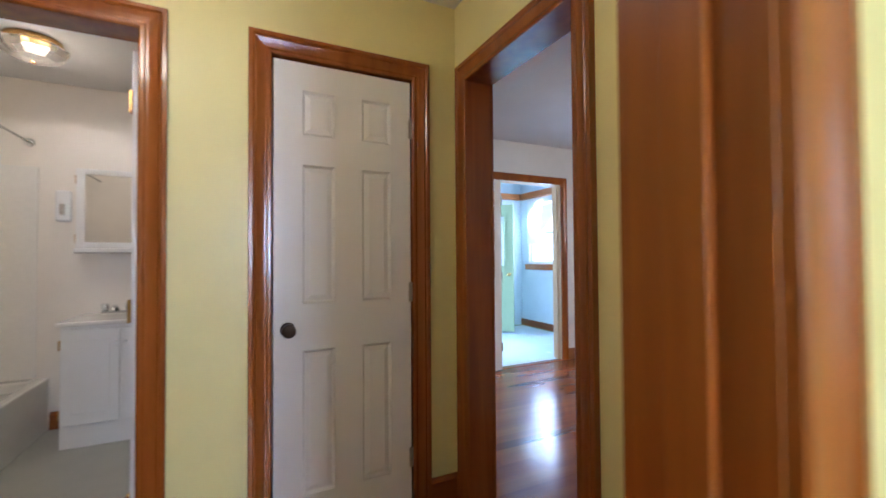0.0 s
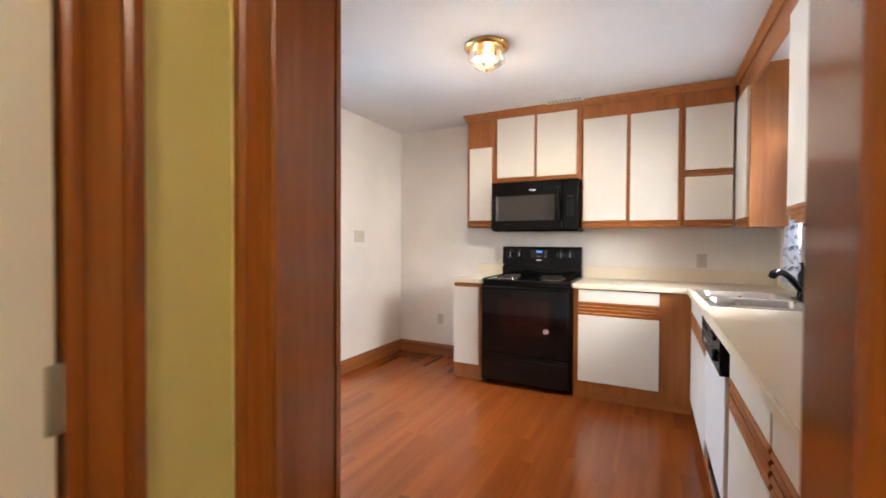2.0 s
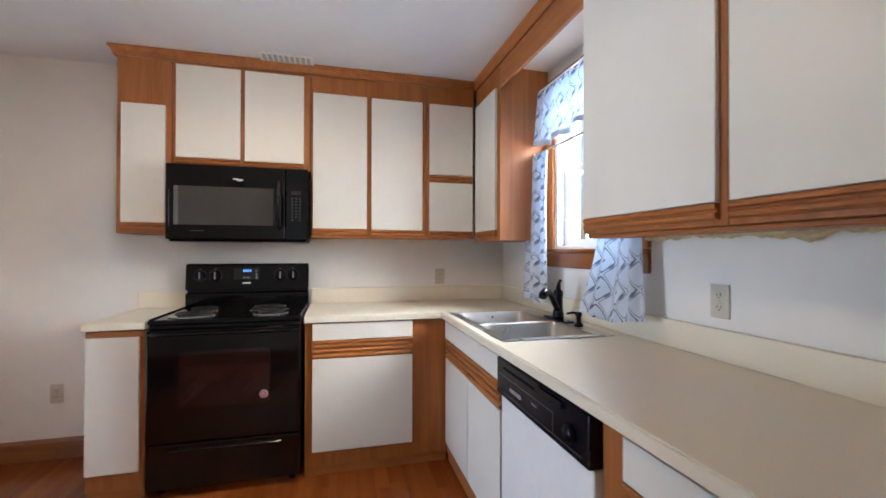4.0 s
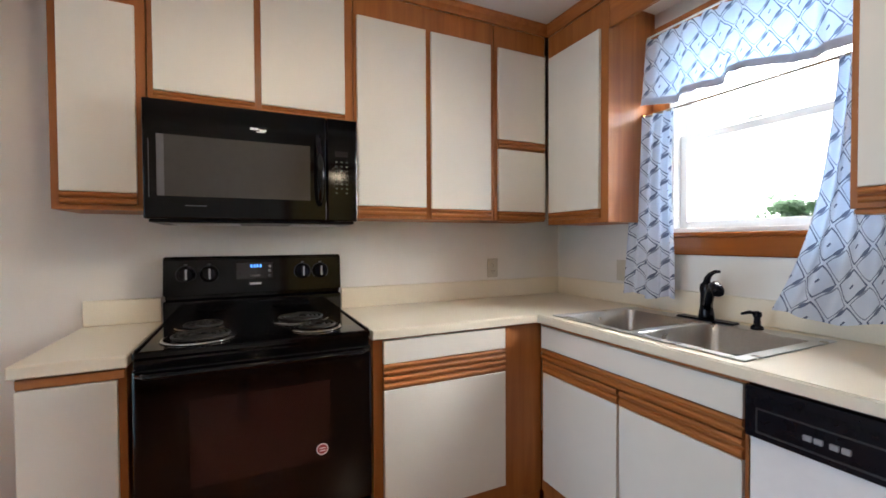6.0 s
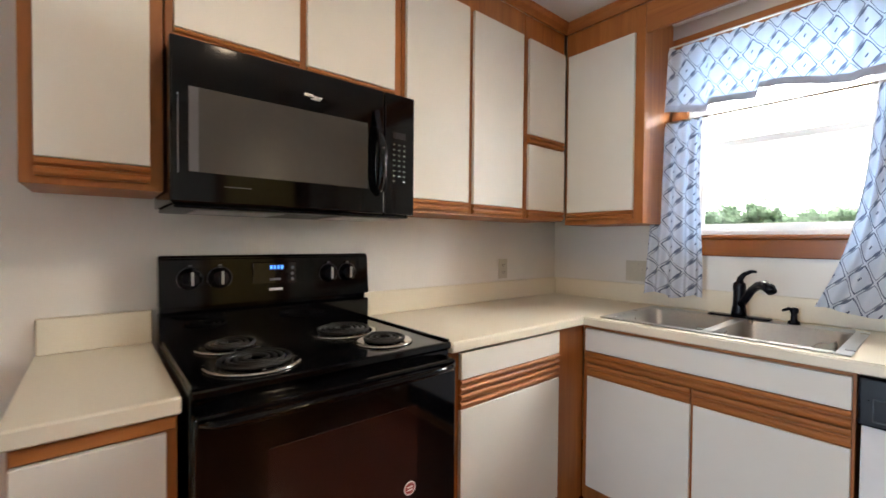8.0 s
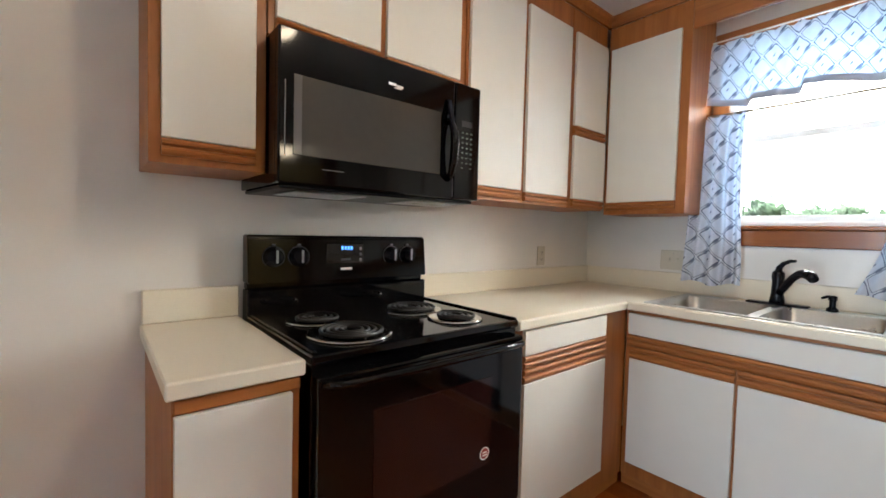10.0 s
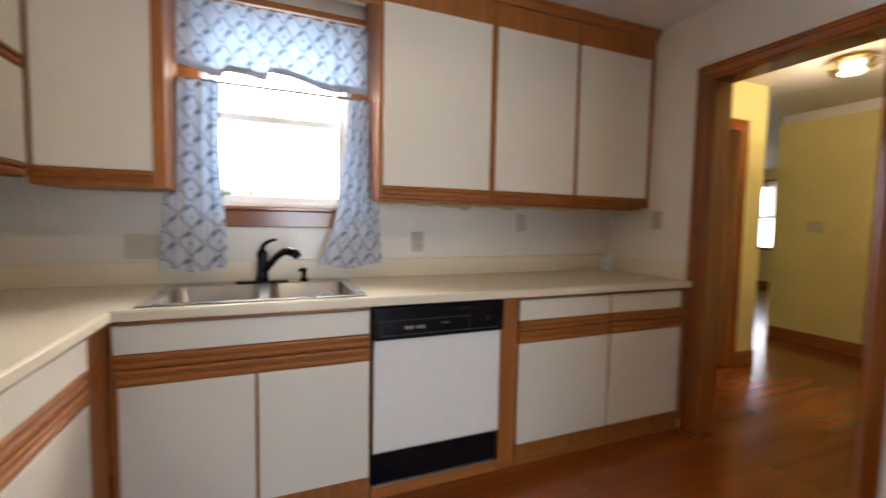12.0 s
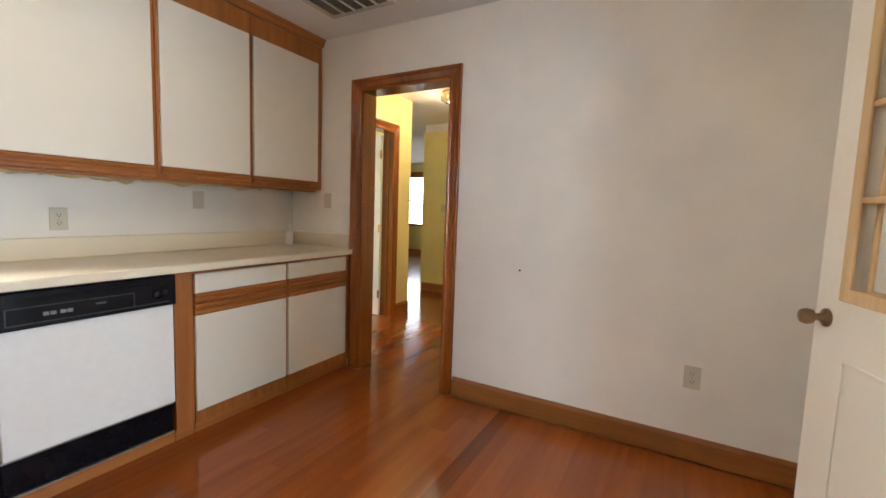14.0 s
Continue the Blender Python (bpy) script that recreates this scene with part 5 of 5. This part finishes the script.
# ---- vents, outlets, switches ----
def return_grille():
    x0, x1, y0, y1 = 0.255, 0.86, 0.685, 1.19
    g = thing("ceiling_vent", ((x0 + x1) / 2, (y0 + y1) / 2, H - 0.012), "large grey louvred return-air grille in the ceiling", "vent")
    part("backing", boxes((x0 + 0.02, x1 - 0.02, y0 + 0.02, y1 - 0.02, H - 0.0035, H - 0.0008)), grille_dark, g)
    part("frame", boxes((x0, x0 + 0.03, y0, y1, H - 0.014, H - 0.001), (x1 - 0.03, x1, y0, y1, H - 0.014, H - 0.001), (x0 + 0.03, x1 - 0.03, y0, y0 + 0.03, H - 0.014, H - 0.001), (x0 + 0.03, x1 - 0.03, y1 - 0.03, y1, H - 0.014, H - 0.001), bevel=0.003), grille_grey, g)
    for k in range(1, 5):
        y = y0 + 0.03 + (y1 - y0 - 0.06) * k / 5
        part("divider", boxes((x0 + 0.03, x1 - 0.03, y - 0.004, y + 0.004, H - 0.014, H - 0.004)), white_plastic, g)
    n = 38
    for k in range(n):
        x = x0 + 0.036 + (x1 - x0 - 0.072) * k / (n - 1)
        bm = boxes((x - 0.006, x + 0.006, y0 + 0.031, y1 - 0.031, H - 0.0095, H - 0.0085))
        bmesh.ops.rotate(bm, verts=bm.verts, cent=(x, 0, H - 0.009), matrix=Matrix.Rotation(radians(35), 3, "Y"))
        part("slat", bm, grille_grey, g)
    return g


return_grille()
reg = thing("ceiling_register", (3.06, 1.58, H - 0.012), "small white metal register in the ceiling by the cabinets", "vent")
part("frame", boxes((2.995, 3.125, 1.425, 1.74, H - 0.010, H - 0.001), bevel=0.003), white_plastic, reg)
for k in range(9):
    part("slat", boxes((3.015, 3.105, 1.445 + k * 0.032, 1.466 + k * 0.032, H - 0.014, H - 0.0102), bevel=0.001), grille_grey, reg)


def plate(kind, axis, face, out, a, z, label, gang=1):
    """A wall plate with its outlet sockets or switch levers."""
    w, h = 0.037 * gang + 0.0, 0.058
    p = thing("wall_outlet" if kind == "outlet" else "light_switch", (a, face, z - h) if axis == "x" else (face, a, z - h), label, "outlet" if kind == "outlet" else "switch")

    def bx(u0, u1, t0, t1, z0, z1, bevel=0.0):
        f0, f1 = sorted((face + out * t0, face + out * t1))
        return boxes((u0, u1, f0, f1, z0, z1) if axis == "x" else (f0, f1, u0, u1, z0, z1), bevel=bevel)
    part("plate", bx(a - w, a + w, 0.0005, 0.006, z - h, z + h, 0.002), ivory, p)
    if kind == "outlet":
        for dz in (-0.021, 0.021):
            s = part("socket", bx(a - 0.017, a + 0.017, 0.0062, 0.0085, z + dz - 0.014, z + dz + 0.014, 0.001), ivory, p)
            for du in (-0.007, 0.007):
                part("slot", bx(a + du - 0.0013, a + du + 0.0013, 0.0086, 0.0092, z + dz - 0.003, z + dz + 0.007), dark_slot, s)
            part("slot", bx(a - 0.0025, a + 0.0025, 0.0086, 0.0092, z + dz - 0.011, z + dz - 0.007), dark_slot, s)
    elif kind == "switch":
        for k in range(gang):
            u = a + (k - (gang - 1) / 2) * 0.046
            part("lever", bx(u - 0.005, u + 0.005, 0.0062, 0.016, z - 0.004, z + 0.013, 0.002), ivory, p)
    part("screw", bx(a - 0.003, a + 0.003, 0.0062, 0.0072, z - 0.003, z + 0.003) if kind == "outlet" else bx(a - 0.003, a + 0.003, 0.0062, 0.0072, z + 0.036, z + 0.042), grey_metal, p)
    return p


plate("outlet", "x", 0.0, 1, 1.495, 1.115, "ivory double outlet above the worktop")
plate("blank", "x", 0.0, 1, 0.775, 1.240, "ivory blank plate above the worktop")
plate("switch", "x", 0.0, 1, 2.865, 1.095, "ivory switch plate beside the sink window", 2)
plate("outlet", "y", XE, -1, 0.520, 1.095, "ivory outlet above the corner worktop")
plate("outlet", "y", XE, -1, 2.955, 0.400, "ivory outlet low on the wall beside the stove")
plate("switch", "x", YN, -1, 2.672, 1.294, "ivory double switch beside the porch door", 2)
plate("outlet", "y", XW, 1, 2.895, 0.430, "ivory outlet low on the white wall")
plate("switch", "y", XW, 1, 0.392, 1.272, "ivory switch beside the kitchen doorway")
plate("switch", "y", XF, 1, -0.20, 1.255, "ivory double switch on the yellow wall", 2)
solo("wall_nail", lathe([(0.005, 0.0), (0.006, 0.004), (0.001, 0.006)], (XW, 1.965, 0.883), 10, "X"), dark_slot, "small dark nail head in the white wall", "nail")


def caulk():
    """Rough foam bead under the cabinets' lower edge."""
    bm = bmesh.new()
    rnd = random.Random(4)
    for k in range(210):
        x = 0.30 + k * 0.0072
        s = rnd.uniform(0.006, 0.013) + 0.010 * max(0.0, math.sin(x * 9.0) * math.sin(x * 23.0)) + 0.014 * math.exp(-((x - 1.2) / 0.03) ** 2) + 0.008 * math.exp(-((x - 1.765) / 0.02) ** 2)
        m = Matrix.Translation((x, 0.010 + rnd.uniform(0, 0.02), 1.352 - s * 0.6)) @ Matrix.Diagonal((s * 1.6, s, s, 1))
        bmesh.ops.create_icosphere(bm, subdivisions=1, radius=1, matrix=m)
    return bm


solo("foam_bead", caulk(), foam, "ragged yellowed foam bead under the wall cabinets", "caulk", "structure")
under = thing("under_cabinet_trim", (0.93, 0.2, 1.33), "routed oak strip under the wall cabinets", "trim")
part("strip", boxes((0.045, 1.81, 0.20, 0.31, 1.336, 1.3515), bevel=0.004), oak_x, under)


# ---- bathroom ----
tub = thing("bathtub", (-2.85, 2.65, 0), "white bathtub with a plain apron", "bathtub")
part("apron", boxes((-2.40, -2.335, 1.70, 3.595, 0.0, 0.375), bevel=0.012, seg=2), tub_white, tub)
part("rim", boxes((-3.595, -2.41, 1.70, 1.79, 0.30, 0.375), (-3.595, -2.41, 3.50, 3.595, 0.30, 0.375), (-3.595, -3.50, 1.79, 3.50, 0.30, 0.375), bevel=0.01), tub_white, tub)
part("basin", boxes((-3.50, -2.41, 1.79, 3.50, 0.02, 0.12), bevel=0.01), tub_white, tub)
solo("tub_surround", boxes((-3.592, -2.405, 3.585, 3.598, 0.38, 1.86), (-3.598, -3.593, 1.70, 3.585, 0.38, 1.86), bevel=0.001), tub_white, "glossy white tub surround panels", "wall panel", "structure")
srod = thing("shower_rod", (-2.45, 2.6, 2.03), "thin chrome shower curtain rod", "shower rod")
part("rod", tube([(-2.455, 1.70, 2.03), (-2.455, 3.59, 2.03)], 0.009, 10), chrome, srod)
part("flange", lathe([(0.03, 3.597), (0.03, 3.59), (0.015, 3.585)], (-2.455, 0, 2.03), 16, "Y"), chrome, srod)

van = thing("bathroom_vanity", (-1.80, 3.36, 0), "white two-door bathroom vanity", "vanity")
part("body", boxes((-2.145, -1.50, 3.14, 3.595, 0.0, 0.775), bevel=0.003), door_paint, van)
part("basin_top", boxes((-2.165, -1.48, 3.115, 3.597, 0.776, 0.805), bevel=0.008, seg=2), tub_white, van)
for a, b, k in ((-2.135, -1.835, -1.855), (-1.825, -1.525, -1.805)):
    d = part("door", boxes((a, b, 3.122, 3.139, 0.15, 0.755), (a + 0.05, b - 0.05, 3.116, 3.1215, 0.22, 0.69), bevel=0.003), door_paint, van)
    part("knob", lathe([(0.012, 3.1215), (0.006, 3.112), (0.012, 3.100), (0.003, 3.096)], (k, 0, 0.66), 12, "Y"), white_plastic, d)
for z in (0.22, 0.66):
    part("hinge", boxes((-2.150, -2.143, 3.128, 3.145, z - 0.03, z + 0.03), bevel=0.001), brass, van)
btap = thing("bathroom_tap", (-1.93, 3.50, 0.805), "chrome bathroom tap with two handles", "tap")
part("base", boxes((-2.02, -1.84, 3.47, 3.53, 0.8055, 0.83), bevel=0.008), chrome, btap)
part("spout", tube([(-1.93, 3.50, 0.83), (-1.93, 3.47, 0.865), (-1.93, 3.42, 0.87), (-1.93, 3.39, 0.85)], [0.014, 0.013, 0.011, 0.010], 12), chrome, btap)
for x in (-2.0, -1.86):
    part("handle", lathe([(0.018, 0.83), (0.022, 0.85), (0.024, 0.875), (0.012, 0.885)], (x, 3.50, 0), 12), chrome, btap)
mc = thing("medicine_cabinet", (-1.93, 3.54, 1.25), "white medicine cabinet with a mirror door", "medicine cabinet")
part("body", boxes((-2.165, -1.70, 3.49, 3.598, 1.285, 1.85), bevel=0.003), door_paint, mc)
part("ledge", boxes((-2.175, -1.69, 3.46, 3.598, 1.25, 1.284), bevel=0.006), door_paint, mc)
mf = part("door", boxes((-2.165, -2.115, 3.472, 3.489, 1.286, 1.85), (-1.75, -1.70, 3.472, 3.489, 1.286, 1.85), (-2.115, -1.75, 3.472, 3.489, 1.286, 1.326), (-2.115, -1.75, 3.472, 3.489, 1.81, 1.85), bevel=0.002), door_paint, mc)
part("mirror", boxes((-2.116, -1.749, 3.478, 3.486, 1.325, 1.811)), mirror_mat, mf, "mirror glass")
for z in (1.35, 1.77):
    part("hinge", boxes((-2.170, -2.1655, 3.474, 3.495, z - 0.03, z + 0.03)), brass, mc)
soapd = thing("soap_holder", (-2.26, 3.57, 1.47), "white wall-mounted soap holder", "soap holder")
part("case", boxes((-2.305, -2.215, 3.55, 3.598, 1.475, 1.70), bevel=0.018, seg=3), white_plastic, soapd)
part("lever", boxes((-2.275, -2.245, 3.535, 3.5495, 1.52, 1.60), bevel=0.004), chrome, soapd)

# porch and living-room window dressing
solo("porch_curtain", cloth(lambda u, v: (3.36 + 0.012 * math.sin(u * 40), 5.55 - u * 0.42 * (1 - 0.35 * v), 2.16 - v * 0.75), 40, 10, 0.6, 0.8), white_cloth, "white sheer curtain at the porch window", "curtain")
solo("living_curtain", cloth(lambda u, v: (-7.22 + 0.02 * math.sin(u * 36), -2.76 - u * 0.42, 2.20 - v * 0.72), 30, 10, 0.6, 0.8), white_cloth, "white curtain at the living room window", "curtain")

# ---- outdoors ----
solo("ground", boxes((-400, 400, -400, 400, -0.62, -0.6)), ground_mat, "mown grass reaching the horizon", "ground", "structure")


solo("backdrop_sky", boxes((-120, 140, -90.2, -90, -2, 90)), sky_glow, "bright white overcast sky", "sky", "structure")


def tree(place, height, spread, seed):
    rnd = random.Random(seed)
    x, y, z = place
    t = thing("tree", place, "broad green tree far beyond the window", "tree", "far trees")
    bm = tube([(x, y, z), (x + 0.05, y, z + height * 0.3), (x - 0.05, y, z + height * 0.6), (x, y, z + height * 0.85)], [0.16, 0.13, 0.08, 0.03], 8)
    for k in range(6):
        a, h = rnd.uniform(0, 6.28), height * rnd.uniform(0.3, 0.6)
        b2 = tube([(x, y, z + h), (x + spread * 0.3 * math.cos(a), y + spread * 0.3 * math.sin(a), z + h + height * 0.15), (x + spread * 0.6 * math.cos(a), y + spread * 0.6 * math.sin(a), z + h + height * 0.22)], [0.06, 0.04, 0.02], 6)
        tmp = bpy.data.meshes.new("limb")
        b2.to_mesh(tmp)
        b2.free()
        bm.from_mesh(tmp)
        bpy.data.meshes.remove(tmp)
    part("trunk", bm, bark, t)
    verts, faces = [], []
    clumps = [(rnd.gauss(0, 0.42) * spread, rnd.gauss(0, 0.42) * spread, height * rnd.uniform(0.28, 1.0)) for _ in range(44)]
    for cx, cy, cz in clumps:
        fall = 1 - 0.55 * abs(cz / height - 0.55)
        for _ in range(60):
            px, py, pz = cx * fall + rnd.gauss(0, 0.30), cy * fall + rnd.gauss(0, 0.30), cz + rnd.gauss(0, 0.22)
            s = rnd.uniform(0.14, 0.32)
            d = Vector((rnd.gauss(0, 1), rnd.gauss(0, 1), rnd.gauss(0, 1))).normalized()
            e = d.orthogonal().normalized()
            f = d.cross(e)
            i = len(verts)
            c = Vector((px, py, pz))
            verts += [c - e * s, c + f * s * 0.5, c + e * s, c - f * s * 0.5]
            faces.append((i, i + 1, i + 2, i + 3))
    me = bpy.data.meshes.new("crown")
    me.from_pydata([tuple(v) for v in verts], [], faces)
    me.materials.append(leaves)
    ob = new("crown", me)
    ob.parent = t
    return t


for k in range(9):
    tree((5.5 + k * 1.7 + 0.5 * math.sin(k * 2.1), -38 - 3 * math.sin(k * 1.3), -0.6), 4.0 + 0.5 * math.sin(k * 2.7) + 0.06 * k, 2.9, 20 + k)

# ---- floor boards ----
BOARD = 0.0825


def strip_floor():
    """Oak strips along x; those in the kitchen are pieces of their own."""
    rnd = random.Random(11)
    fl = tagged(new("floor"), "varnished red-brown oak strip floor", "floor", "", "structure")
    shared = {}
    j, y = 0, 0.0
    while y < YN + 0.02:
        x = XH + 0.06 - (0.0 if DW0 - 0.06 < y < DW1 else -0.10)
        x0 = x
        while x < XE - 0.02:
            length = rnd.choice((0.62, 0.84, 1.06, 1.28, 1.5))
            if x == x0:
                length *= rnd.uniform(0.4, 1.0)
                length = round(length * 5) / 5 + 0.02
            length = round(XE - x if XE - x - length < 0.1 else length, 3)
            if length > 0.01:
                key = length
                if key not in shared:
                    shared[key] = to_mesh("floor_board", boxes((0.0001, length - 0.0001, 0.0001, BOARD - 0.0001, -0.020, 0.0)), floor_wood)
                me = shared[key]
                if j == 23 and x < 0.6:
                    me = me.copy()
                    me.materials[0] = floor_wood_dark
                b = new("floor_board", me)
                b.location, b.parent = (x, y, 0), fl
            x += length
        j += 1
        y += BOARD
    dims = []
    for x0, x1, y0, y1 in ((-7.3, XH + 0.06, YS - 0.12, YH + 0.10), (-7.3, XH + 0.06, -5.5, YS - 0.12)):
        y = y0
        while y < y1 - 0.005:
            x = x0
            while x < x1 - 0.001:
                length = min(rnd.choice((0.9, 1.3, 1.7, 2.1)), x1 - x)
                dims.append((x + 0.0006, x + length - 0.0006, y + 0.0005, min(y + BOARD, y1) - 0.0005, -0.020, 0.0))
                x += length
            y += BOARD
    verts, faces = [], []
    for x0, x1, y0, y1, z0, z1 in dims:
        i = len(verts)
        verts += [(x0, y0, z0), (x1, y0, z0), (x1, y1, z0), (x0, y1, z0), (x0, y0, z1), (x1, y0, z1), (x1, y1, z1), (x0, y1, z1)]
        faces += [(i + 4, i + 5, i + 6, i + 7), (i, i + 1, i + 5, i + 4), (i + 1, i + 2, i + 6, i + 5), (i + 2, i + 3, i + 7, i + 6), (i + 3, i, i + 4, i + 7)]
    me = bpy.data.meshes.new("hall_boards")
    me.from_pydata(verts, [], faces)
    me.materials.append(hall_wood)
    ob = tagged(new("hall_boards", me), kind="stuff")
    ob.parent = fl


hall_wood = wooden("hall_strip_oak", (0.14, 0.031, 0.005), (0.27, 0.072, 0.012), "X", 0.17, 0.0, 0.4, 0.0, 0.06)
strip_floor()
